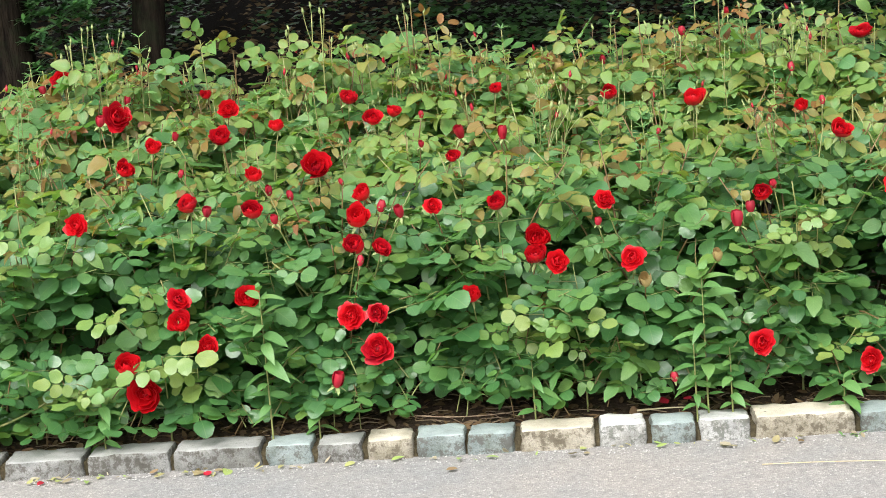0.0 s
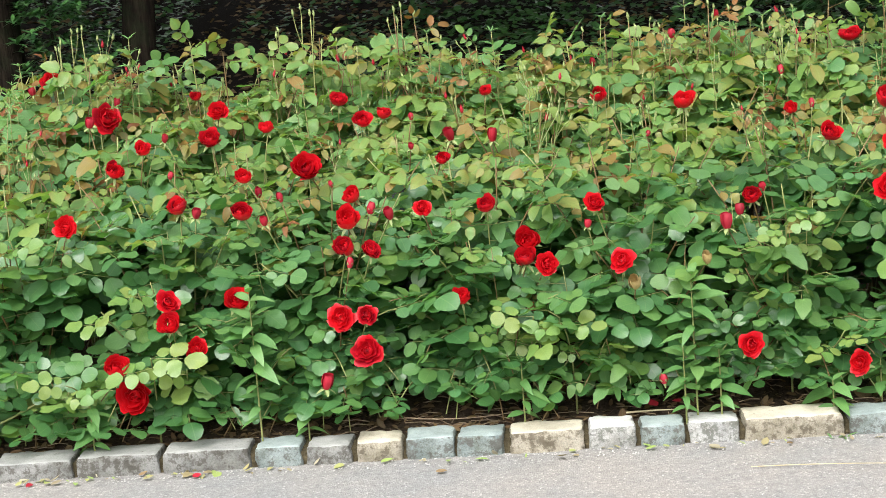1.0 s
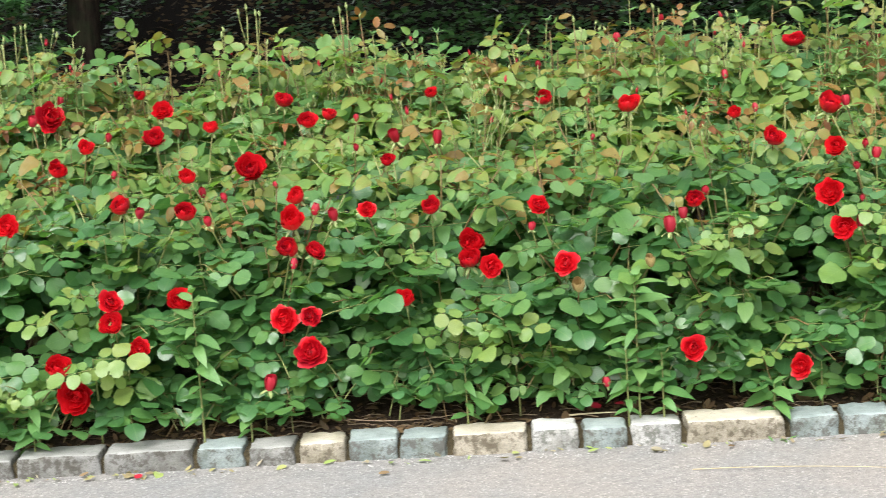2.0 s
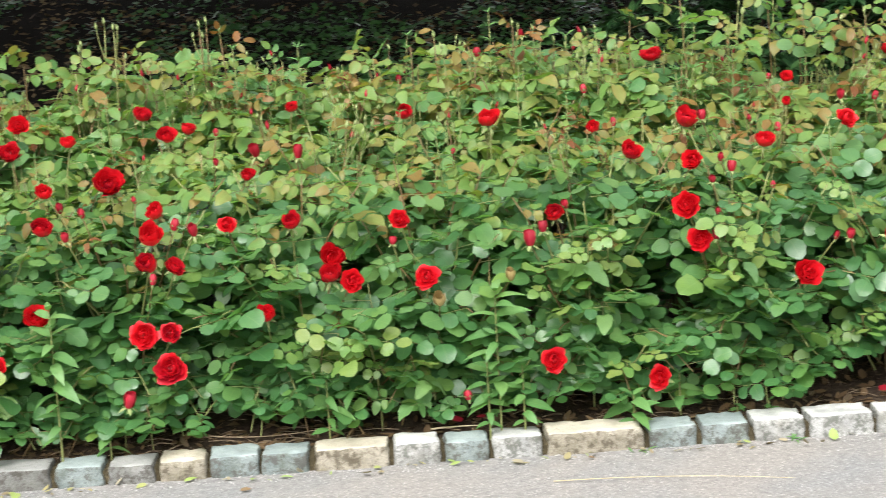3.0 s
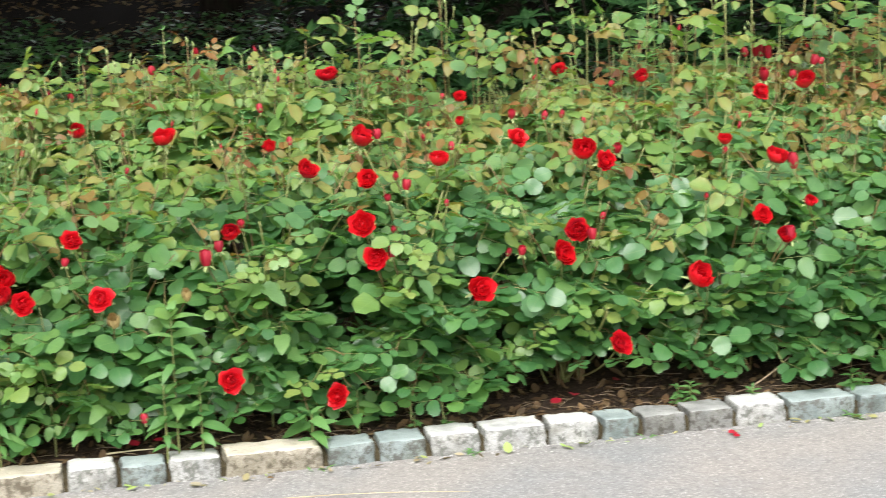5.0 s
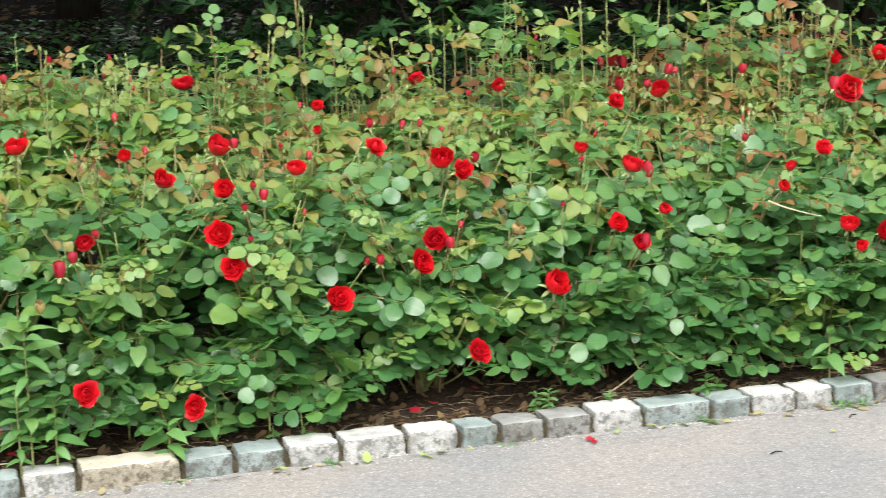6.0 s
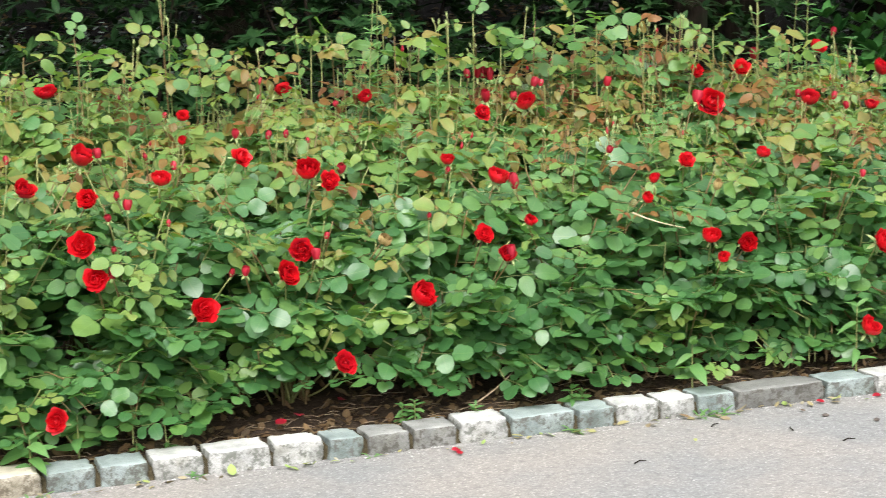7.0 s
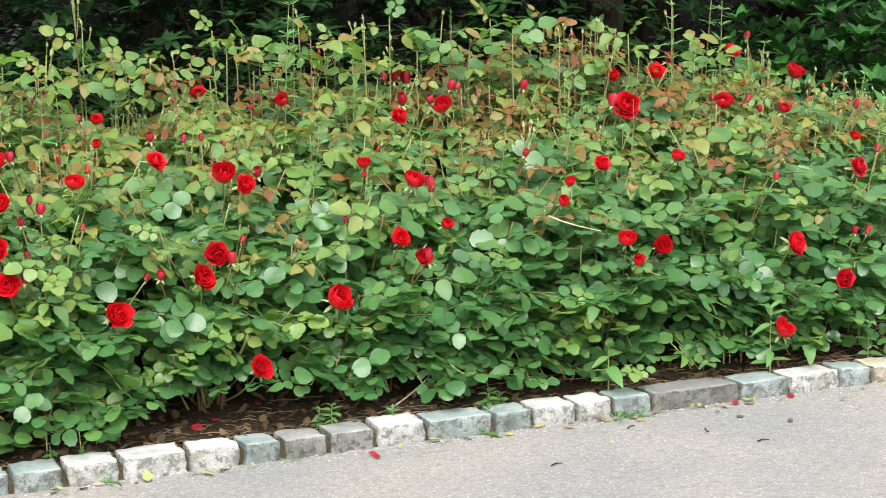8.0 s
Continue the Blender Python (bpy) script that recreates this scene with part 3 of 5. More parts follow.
def skirt(x):
    """Lowest leaves over the soil along the kerb."""
    return float(np.interp(x, [-1.6, -0.6, -0.5, -0.38, -0.3, 0.0, 0.08, 0.2, 0.28, 0.36, 0.58, 0.65, 1.0, 1.12, 1.3, 1.6, 1.75, 2.1, 3.4],
                           [0.03, 0.03, 0.08, 0.08, 0.04, 0.04, 0.09, 0.09, 0.05, 0.11, 0.11, 0.04, 0.05, 0.12, 0.17, 0.16, 0.11, 0.08, 0.06]))


def add_leaf(store, rng, at, ahead, up, key, scale):
    store.append((key, rng.randrange(len(LEAVES[key])), axes(at, ahead, up, scale)))


def leaves_on(store, rng, pts, start, gap, low, front):
    """Leaves at the nodes of a cane, turning round it, blades towards the light."""
    total = sum((q - p).length for p, q in zip(pts, pts[1:]))
    run, nxt, turn, n = 0.0, start * total, rng.uniform(0, 6.28), len(pts) - 1
    for p, q in zip(pts, pts[1:]):
        seg = (q - p).length
        while run + seg >= nxt:
            at = p.lerp(q, (nxt - run) / seg)
            left = total - nxt
            nxt += gap * rng.uniform(0.75, 1.25)
            turn += 2.4 + rng.uniform(-0.5, 0.5)
            if at.z < (skirt(at.x) if front else low):
                continue
            out = Vector((math.cos(turn), math.sin(turn) - 0.35, rng.uniform(-0.25, 0.3)))
            up = Vector((rng.gauss(0, 0.3) + 0.2 * out.x, rng.gauss(0, 0.3) - ((0.6 if at.z < 0.5 else 0.55) if front else 0.6), 0.9))
            high = at.z > 0.58 + rng.gauss(0, 0.08)
            r = rng.random()
            if high and left < 0.07:
                key = "red" if r < float(np.interp(at.x, [-1.8, -1.0, 0.0, 2.2, 2.5, 3.2, 3.6], [0.32, 0.24, 0.18, 0.22, 0.66, 0.66, 0.45])) else "new"
            elif high and left < 0.2:
                key = "new" if r < 0.2 else "lime" if r < 0.23 else "old" if r < 0.43 else ("red" if r > 0.62 and 2.2 < at.x < 3.4 and at.z > 0.72 else "red" if r > 0.95 else "mid")
            elif high or (left < 0.05 and at.z > 0.4):
                key = "mid" if r < 0.5 else ("new" if r < 0.56 else "old")
            else:
                key = "old" if r < (0.87 if at.x < 1.2 else 0.93) else "mid"
            size = (rng.uniform(0.7, 1.2) if at.z > 0.55 else rng.uniform(0.76, 1.16) if at.z > 0.3 else rng.uniform(0.66, 1.0)) * float(np.interp(at.x, [1.3, 2.2], [1.0, 0.95])) * {"old": 1.0, "mid": 1.0, "new": 0.95, "lime": 0.85, "red": 0.85}[key]
            if left < 0.03:
                size *= 0.8
            add_leaf(store, rng, at, out, up, key, size)
        run += seg


bush_count = [0]


def rose_bush(x, y, blooms):
    """A rose bush at (x, y): arching canes, leaves round them, and its flowers at their places (x, y, z, width, kind)."""
    bush_count[0] += 1
    rng = random.Random(bush_count[0] * 7 + 1)
    front, back = y < 0.6, y > 1.0
    z0 = bed_z(x, y)
    tint = "red blooms" if any(q[4] in "oc" for q in blooms) else ("crimson buds" if any(q[4] == "u" for q in blooms) else "no blooms")
    place = "above the kerb" if front else ("behind others" if back else "amid the bed")
    bush = base_at("rose_bush", x, y, z0, f"leafy green rose bush with {tint} {place}", "rose bush", "roses of the bed")
    foot = Vector((x, y, z0))
    store, canes = [], []
    low = skirt(x)
    canes_up = 10 if front else (17 if back else 12)
    for k in range(canes_up):
        a, r = k * 2.4 + rng.uniform(-0.4, 0.4), 0.3 * math.sqrt((k + 0.5) / (canes_up - 1))
        tx, ty = x + r * math.cos(a), y + r * math.sin(a)
        tz = canopy(tx, ty) * (rng.uniform(0.82, 1.04) if not back else rng.uniform(0.9, 1.04))
        tip = Vector((tx, ty, tz))
        mid = foot.lerp(tip, 0.3) + Vector((rng.uniform(-0.04, 0.04), rng.uniform(-0.04, 0.04), 0.28 * tz))
        start = foot + Vector((rng.uniform(-0.05, 0.05), rng.uniform(-0.05, 0.05), -0.02))
        pts = bezier(start, mid, tip, 7)
        canes.append((pts, 0.0048, 0.0017))
        leaves_on(store, rng, pts, 0.25 if front else (0.55 if back else 0.3), (0.042 if x < 1.6 else 0.037) if front else 0.034, low, front)
    if front:
        for k in range(17):
            tx = x + ((k * 0.618) % 1.0 - 0.5) * 0.5 + rng.uniform(-0.03, 0.03)
            low = skirt(tx)
            tz = max(low, 0.05) + (0.4 - max(low, 0.05)) * (rng.random() ** 1.2 if k % 3 else 0.12 * rng.random())
            ty = float(np.interp(tz, [0.05, 0.2, 0.42], [0.12, 0.09, 0.13])) + rng.uniform(-0.02, 0.06) + (low - 0.07) * 0.5
            tip = Vector((tx, ty, tz))
            start = foot + Vector((rng.uniform(-0.05, 0.05), -0.04, 0.1))
            mid = start.lerp(tip, 0.5) + Vector((0, 0, 0.14))
            pts = bezier(start, mid, tip, 6)
            canes.append((pts, 0.0036, 0.0014))
            leaves_on(store, rng, pts, 0.25, 0.039 if x < 1.6 else 0.035, low, True)
    for k in range(2 if front else 9 if back else 6):
        tip = Vector((x + rng.uniform(-0.24, 0.24), y + rng.uniform(-0.24, 0.1), 0))
        tip.z = canopy(tip.x, tip.y) * (rng.uniform(0.85, 0.98) if front else rng.uniform(0.92, 1.03))
        pts = bezier(foot + Vector((rng.uniform(-0.1, 0.1), rng.uniform(-0.1, 0.1), 0)), Vector((tip.x, tip.y + 0.03, tip.z * 0.5)), tip, 6)
        canes.append((pts, 0.0034, 0.001))
        leaves_on(store, rng, pts, 0.8, 0.05, low, front)
    if not front:
        # sprays of small closed buds on thin stalks over the top
        tips = Build()
        for k in range(10 if back else 8):
            pts = canes[-1 - k][0] if k < 6 else canes[rng.randrange(len(canes))][0]
            at = pts[-1].lerp(pts[-2], 0.4 if k < 6 else rng.uniform(0.0, 1.0)) + Vector((rng.uniform(-0.05, 0.05), rng.uniform(-0.05, 0.05), 0))
            if any(abs(at.x - q[0]) < 0.08 and at.y < q[1] + 0.08 and -0.26 < q[2] - at.z < 0.18 for q in ALL_BLOOMS):
                continue
            one = SPRAYS[rng.randrange(len(SPRAYS))]
            m = Matrix.Translation(at - bush.location) @ pose(0, 0, 0, rng.uniform(-20, 20), rng.uniform(-20, 20), rng.uniform(0, 360)) @ Matrix.Diagonal((*(rng.uniform(0.7, 1.1),) * 3, 1))
            n = len(tips.v)
            tips.v.extend(tuple(m @ v.co) for v in one.vertices)
            for f in one.polygons:
                tips.f.append(tuple(n + q for q in f.vertices))
                tips.m.append(f.material_index)
                tips.uv.extend([(0.5, 0.5)] * len(f.vertices))
            # the stalk below, down into the leaves
            tube(tips, [at - bush.location + Vector((rng.uniform(-0.03, 0.03), 0.02, -0.22)), at - bush.location + Vector((0, 0, -0.1)), at - bush.location], 0.0022, 0.0016, 4, 2 if rng.random() < 0.35 else 3)
        ob = new("budding_tip", tips.mesh("budding_tip", [BUD_RED, SEPAL, CANE_RED, CANE]))
        ob.parent = bush
        tagged(ob, kind="stuff")
    for i, (bx, by, bz, width, kind) in enumerate(blooms):
        at = Vector((bx, by, bz))
        aim = Vector((rng.uniform(-0.4, 0.4), -0.95 if bz < 0.62 else -0.7, rng.uniform(0.25, 0.6) if kind == "o" else rng.uniform(0.6, 1.4)))
        if kind == "u":
            aim = Vector((rng.uniform(-0.3, 0.3), rng.uniform(-0.5, 0.1), 1.0))
        aim.normalize()
        start = foot + Vector((rng.uniform(-0.04, 0.04), rng.uniform(-0.04, 0.04), 0.0))
        neck = at - aim * width * 0.35
        knee = Vector((start.x * 0.35 + bx * 0.65, start.y * 0.4 + by * 0.6 + 0.02, max(0.12, bz - 0.16)))
        pts = bezier(start, knee, neck, 8)
        canes.append((pts, 0.0036, 0.0016))
        if kind == "y":
            fresh = []
            leaves_on(fresh, rng, pts, 0.8, 0.04, low, front)
            store += [("lime", n % len(LEAVES["lime"]), m @ Matrix.Diagonal((*(width * 11,) * 3, 1))) for key, n, m in fresh]
            continue
        keep = len(store)
        leaves_on(store, rng, pts[:-1], 0.5, 0.05, low, front)
        # leaves stand clear of the flower
        store[keep:] = [s for s in store[keep:] if (s[2].translation - at).length > width * 1.1 or s[2].translation.y > by + 0.03]
        spin = Matrix.Rotation(rng.uniform(0, 6.28), 4, "Z")
        m = Matrix.Translation(at - aim * width * (0.25 if kind == "u" else 0.2)) @ aim.to_track_quat("Z", "Y").to_matrix().to_4x4() @ spin @ Matrix.Diagonal((*(width * (1.0 if kind != "u" else 0.72) * q for q in (rng.uniform(0.88, 1.12), rng.uniform(0.88, 1.12), rng.uniform(0.8, 1.1))), 1))
        if kind == "s":
            tagged(put("withered_head", WITHERED_HEAD, bush, m), "withered tan flower head")
            continue
        meshes = BLOOMS[kind]
        n = (bush_count[0] + i) % len(meshes)
        head = put("rose_bud" if kind == "u" else "rose_bloom", meshes[(bush_count[0] + i) % len(meshes)], bush, m, {"o": "wide open double red rose", "c": "half-open red rose", "u": "closed crimson bud"}[kind])
        new("calyx", BUD_CALYX[n % 2] if kind == "u" else CALYX).parent = head
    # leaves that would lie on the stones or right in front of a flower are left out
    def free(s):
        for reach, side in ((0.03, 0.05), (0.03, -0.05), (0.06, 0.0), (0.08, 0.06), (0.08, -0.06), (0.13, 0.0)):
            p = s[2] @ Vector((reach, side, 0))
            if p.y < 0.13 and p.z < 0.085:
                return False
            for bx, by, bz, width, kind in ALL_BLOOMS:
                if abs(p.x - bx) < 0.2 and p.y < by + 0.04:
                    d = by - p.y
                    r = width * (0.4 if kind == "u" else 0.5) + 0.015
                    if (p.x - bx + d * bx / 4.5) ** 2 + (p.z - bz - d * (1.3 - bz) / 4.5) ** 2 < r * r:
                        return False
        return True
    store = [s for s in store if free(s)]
    for pts, r0, r1 in canes:
        b = Build()
        tube(b, [p - bush.location for p in pts], r0, r1, 5)
        ob = new("cane", b.mesh("cane", [CANE if rng.random() < 0.5 else CANE_RED]))
        ob.parent = bush
    if front:
        for key, i, m in store:
            put("leaf", LEAVES[key][i], bush, m)
        # leaves deeper in the bush
        store = []
        for k in range(50):
            at = Vector((x + rng.uniform(-0.24, 0.24), rng.uniform(0.27, 0.62), 0))
            at.z = rng.uniform(0.1, 0.62)
            if at.z < skirt(at.x) + 0.07 + 0.12 * (at.y < 0.36):
                continue
            a = rng.uniform(0, 6.28)
            add_leaf(store, rng, at, (math.cos(a), math.sin(a), rng.uniform(-0.2, 0.2)), (rng.gauss(0, 0.3), rng.gauss(-0.5, 0.3), 0.9), "old" if rng.random() < 0.8 else "mid", rng.uniform(0.8, 1.15))
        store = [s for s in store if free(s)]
    if store:
        b = Build()
        for key, i, m in store:
            co, faces, slots, uv = LEAF_DATA[key][i]
            M = np.array(m)
            pts = co @ M[:3, :3].T + M[:3, 3] - np.array(bush.location)
            n = len(b.v)
            b.v.extend(map(tuple, pts.tolist()))
            b.f.extend(tuple(n + q for q in f) for f in faces)
            b.m.extend(4 if s else SLOT[key] for s in slots)
            b.uv.extend(uv)
        ob = new("foliage", b.mesh("foliage", [LEAF_OLD, LEAF_MID, LEAF_NEW, LEAF_RED, CANE, LEAF_LIME]))
        ob.parent = bush
        tagged(ob, kind="stuff")
    return bush


ALL_BLOOMS = []


def plan_bush(x, y, blooms):
    ALL_BLOOMS.extend(q for q in blooms if q[4] in "ocu")
    PLAN.append((x, y, blooms))


PLAN = []
plan_bush(-1.95, 0.42, ())
plan_bush(-1.53, 0.42, ((-1.505, 0.25, 0.605, 0.111, "y"), (-1.349, 0.26, 0.619, 0.070, "o"), (-1.328, 0.06, 0.235, 0.107, "y")))
plan_bush(-1.11, 0.42, ((-1.245, 0.11, 0.425, 0.074, "y"), (-1.228, 0.06, 0.263, 0.107, "y"), (-1.199, 0.07, 0.268, 0.065, "c"), (-1.158, 0.06, 0.193, 0.086, "o"), (-1.114, 0.16, 0.483, 0.074, "y"), (-1.109, 0.07, 0.284, 0.106, "y"), (-1.058, 0.10, 0.372, 0.065, "c"), (-1.053, 0.11, 0.428, 0.068, "o"), (-1.051, 0.31, 0.644, 0.061, "c"), (-1.021, 0.07, 0.272, 0.106, "y"), (-0.994, 0.27, 0.627, 0.033, "u"), (-0.990, 0.08, 0.309, 0.067, "o")))
plan_bush(-0.69, 0.42, ((-0.877, 0.11, 0.423, 0.067, "c"), (-0.873, 0.26, 0.624, 0.054, "c"), (-0.840, 0.36, 0.660, 0.034, "u"), (-0.811, 0.24, 0.600, 0.030, "u"), (-0.777, 0.32, 0.648, 0.030, "u"), (-0.655, 0.06, 0.202, 0.049, "u"), (-0.645, 0.38, 0.667, 0.024, "u"), (-0.613, 0.09, 0.362, 0.081, "o"), (-0.601, 0.19, 0.528, 0.067, "c"), (-0.591, 0.24, 0.593, 0.074, "c"), (-0.585, 0.16, 0.489, 0.032, "u"), (-0.582, 0.30, 0.644, 0.051, "c"), (-0.551, 0.07, 0.279, 0.084, "o"), (-0.545, 0.09, 0.365, 0.069, "o"), (-0.528, 0.25, 0.614, 0.038, "u"), (-0.527, 0.18, 0.518, 0.056, "c"), (-0.495, 0.33, 0.652, 0.075, "y"), (-0.482, 0.24, 0.597, 0.035, "u")))
plan_bush(-0.27, 0.42, ((-0.391, 0.25, 0.609, 0.059, "o"), (-0.299, 0.10, 0.394, 0.049, "c"), (-0.279, 0.20, 0.539, 0.073, "y"), (-0.227, 0.25, 0.604, 0.053, "c"), (-0.201, 0.09, 0.362, 0.072, "y"), (-0.152, 0.08, 0.338, 0.072, "y"), (-0.132, 0.15, 0.476, 0.061, "c"), (-0.124, 0.18, 0.515, 0.070, "c"), (-0.089, 0.08, 0.321, 0.103, "y"), (-0.074, 0.14, 0.458, 0.066, "o")))
plan_bush(0.15, 0.42, ((-0.021, 0.06, 0.262, 0.072, "y"), (0.032, 0.20, 0.544, 0.023, "u"), (0.055, 0.24, 0.595, 0.059, "o"), (0.058, 0.07, 0.278, 0.072, "y"), (0.110, 0.13, 0.458, 0.069, "o"), (0.141, 0.10, 0.399, 0.032, "s"), (0.198, 0.06, 0.159, 0.035, "u"), (0.326, 0.13, 0.445, 0.026, "s")))
plan_bush(0.57, 0.42, ((0.386, 0.19, 0.528, 0.044, "u"), (0.417, 0.12, 0.433, 0.072, "y"), (0.422, 0.21, 0.555, 0.038, "u"), (0.422, 0.06, 0.234, 0.072, "o"), (0.455, 0.23, 0.586, 0.050, "c"), (0.486, 0.25, 0.603, 0.030, "u"), (0.526, 0.18, 0.510, 0.073, "y"), (0.545, 0.18, 0.516, 0.073, "y"), (0.584, 0.18, 0.520, 0.073, "y"), (0.663, 0.06, 0.269, 0.072, "y"), (0.685, 0.06, 0.171, 0.073, "o")))
plan_bush(0.99, 0.42, ((0.802, 0.23, 0.587, 0.083, "o"), (0.823, 0.17, 0.502, 0.068, "o"), (0.868, 0.18, 0.512, 0.029, "u"), (0.868, 0.18, 0.510, 0.030, "u"), (0.882, 0.22, 0.565, 0.024, "u"), (0.883, 0.29, 0.639, 0.024, "u"), (0.903, 0.13, 0.446, 0.073, "y"), (0.923, 0.20, 0.539, 0.074, "y"), (0.948, 0.19, 0.522, 0.074, "y"), (0.949, 0.36, 0.660, 0.034, "u"), (1.036, 0.26, 0.619, 0.024, "u"), (1.090, 0.11, 0.409, 0.074, "o"), (1.176, 0.16, 0.490, 0.027, "u")))
plan_bush(1.41, 0.42, ((1.213, 0.16, 0.492, 0.030, "u"), (1.215, 0.08, 0.310, 0.074, "y"), (1.246, 0.26, 0.620, 0.076, "y"), (1.329, 0.15, 0.480, 0.072, "o"), (1.333, 0.10, 0.380, 0.075, "y"), (1.376, 0.19, 0.531, 0.067, "o"), (1.412, 0.18, 0.519, 0.036, "u"), (1.424, 0.14, 0.462, 0.075, "y"), (1.436, 0.09, 0.337, 0.075, "y"), (1.436, 0.09, 0.348, 0.075, "y"), (1.450, 0.06, 0.246, 0.066, "o"), (1.455, 0.22, 0.561, 0.027, "u"), (1.470, 0.26, 0.614, 0.077, "y"), (1.496, 0.25, 0.610, 0.077, "y"), (1.553, 0.10, 0.396, 0.075, "y"), (1.608, 0.20, 0.539, 0.028, "s"), (1.617, 0.20, 0.534, 0.028, "s")))
plan_bush(1.83, 0.42, ((1.685, 0.10, 0.396, 0.073, "c"), (1.712, 0.10, 0.383, 0.076, "y"), (1.758, 0.24, 0.588, 0.022, "u"), (1.906, 0.20, 0.536, 0.056, "o"), (1.957, 0.16, 0.482, 0.050, "c"), (1.969, 0.16, 0.481, 0.041, "u"), (2.026, 0.39, 0.668, 0.062, "c"), (2.027, 0.39, 0.669, 0.059, "c")))
plan_bush(2.25, 0.42, ((2.052, 0.22, 0.559, 0.041, "c"), (2.054, 0.34, 0.655, 0.049, "u"), (2.376, 0.09, 0.359, 0.080, "y"), (2.414, 0.08, 0.293, 0.081, "y"), (2.430, 0.24, 0.593, 0.036, "c"), (2.458, 0.08, 0.305, 0.081, "y")))
plan_bush(2.67, 0.42, ((2.481, 0.30, 0.641, 0.037, "c"), (2.489, 0.08, 0.318, 0.081, "y"), (2.511, 0.08, 0.293, 0.081, "y"), (2.595, 0.16, 0.485, 0.053, "c"), (2.606, 0.11, 0.426, 0.039, "c"), (2.668, 0.26, 0.612, 0.027, "s"), (2.706, 0.14, 0.458, 0.067, "o")))
plan_bush(3.09, 0.42, ((3.073, 0.06, 0.191, 0.069, "c"), (3.159, 0.12, 0.432, 0.080, "o"), (3.168, 0.26, 0.618, 0.025, "u"), (3.210, 0.24, 0.587, 0.088, "y"), (3.218, 0.06, 0.160, 0.087, "y")))
plan_bush(3.51, 0.42, ((3.304, 0.08, 0.317, 0.070, "o"), (3.378, 0.14, 0.451, 0.025, "u"), (3.419, 0.13, 0.449, 0.032, "u"), (3.495, 0.27, 0.631, 0.073, "o"), (3.640, 0.39, 0.667, 0.034, "u")))
plan_bush(-1.80, 0.84, ())
plan_bush(-1.38, 0.84, ((-1.563, 0.45, 0.686, 0.115, "y"), (-1.274, 0.56, 0.721, 0.061, "c"), (-1.225, 0.71, 0.764, 0.053, "c")))
plan_bush(-0.96, 0.84, ((-1.169, 0.76, 0.781, 0.027, "u"), (-1.106, 0.51, 0.704, 0.028, "u"), (-1.034, 0.75, 0.778, 0.073, "c"), (-0.894, 0.47, 0.692, 0.050, "c"), (-0.875, 0.80, 0.791, 0.050, "c")))
plan_bush(-0.54, 0.84, ((-0.726, 0.50, 0.703, 0.081, "o"), (-0.594, 0.81, 0.794, 0.059, "c"), (-0.453, 0.80, 0.792, 0.026, "u"), (-0.441, 0.59, 0.730, 0.022, "u"), (-0.350, 0.50, 0.701, 0.043, "c"), (-0.336, 0.65, 0.748, 0.041, "u")))
plan_bush(-0.12, 0.84, ((-0.214, 0.63, 0.740, 0.041, "u"),))
plan_bush(0.30, 0.84, ((0.215, 0.57, 0.723, 0.022, "u"), (0.331, 0.78, 0.786, 0.065, "c")))
plan_bush(0.72, 0.84, ((0.618, 0.67, 0.754, 0.039, "c"), (0.679, 0.70, 0.761, 0.026, "u"), (0.701, 0.50, 0.703, 0.065, "c"), (0.853, 0.42, 0.678, 0.062, "o"), (0.887, 0.69, 0.758, 0.065, "c")))
plan_bush(1.14, 0.84, ((0.931, 0.42, 0.678, 0.028, "u"), (0.937, 0.72, 0.766, 0.039, "u"), (1.063, 0.67, 0.752, 0.026, "u"), (1.073, 0.52, 0.707, 0.054, "c"), (1.129, 0.60, 0.731, 0.032, "u"), (1.191, 0.77, 0.783, 0.033, "c"), (1.341, 0.64, 0.743, 0.065, "o")))
plan_bush(1.56, 0.84, ((1.359, 0.80, 0.791, 0.030, "u"), (1.452, 0.77, 0.784, 0.030, "u"), (1.497, 0.52, 0.707, 0.068, "c"), (1.508, 0.78, 0.784, 0.027, "u"), (1.539, 0.44, 0.684, 0.070, "o"), (1.558, 0.72, 0.769, 0.023, "u"), (1.592, 0.51, 0.705, 0.039, "u")))
plan_bush(1.98, 0.84, ((1.894, 0.45, 0.686, 0.026, "u"), (1.921, 0.52, 0.709, 0.040, "c")))
plan_bush(2.40, 0.84, ((2.445, 0.52, 0.709, 0.028, "u"),))
plan_bush(2.82, 0.84, ((2.655, 0.42, 0.677, 0.062, "o"), (2.916, 0.43, 0.681, 0.042, "c"), (2.925, 0.43, 0.681, 0.049, "c")))
plan_bush(3.24, 0.84, ((3.432, 0.76, 0.777, 0.027, "u"),))
plan_bush(3.66, 0.84, ((3.530, 0.76, 0.778, 0.051, "c"), (3.632, 0.50, 0.699, 0.042, "c"), (3.815, 0.75, 0.775, 0.036, "u")))
plan_bush(4.08, 0.84, ())
plan_bush(-2.00, 1.24, ())
plan_bush(-1.58, 1.24, ((-1.686, 1.24, 0.912, 0.033, "u"), (-1.628, 1.27, 0.941, 0.070, "o"), (-1.428, 0.93, 0.828, 0.042, "u"), (-1.381, 0.97, 0.838, 0.097, "o"), (-1.379, 1.08, 0.869, 0.028, "u")))
plan_bush(-1.16, 1.24, ((-1.133, 1.09, 0.871, 0.039, "c"), (-1.047, 0.96, 0.836, 0.069, "o")))
plan_bush(-0.74, 1.24, ((-0.935, 1.00, 0.845, 0.086, "y"), (-0.681, 0.98, 0.842, 0.058, "c"), (-0.535, 0.84, 0.803, 0.046, "c")))
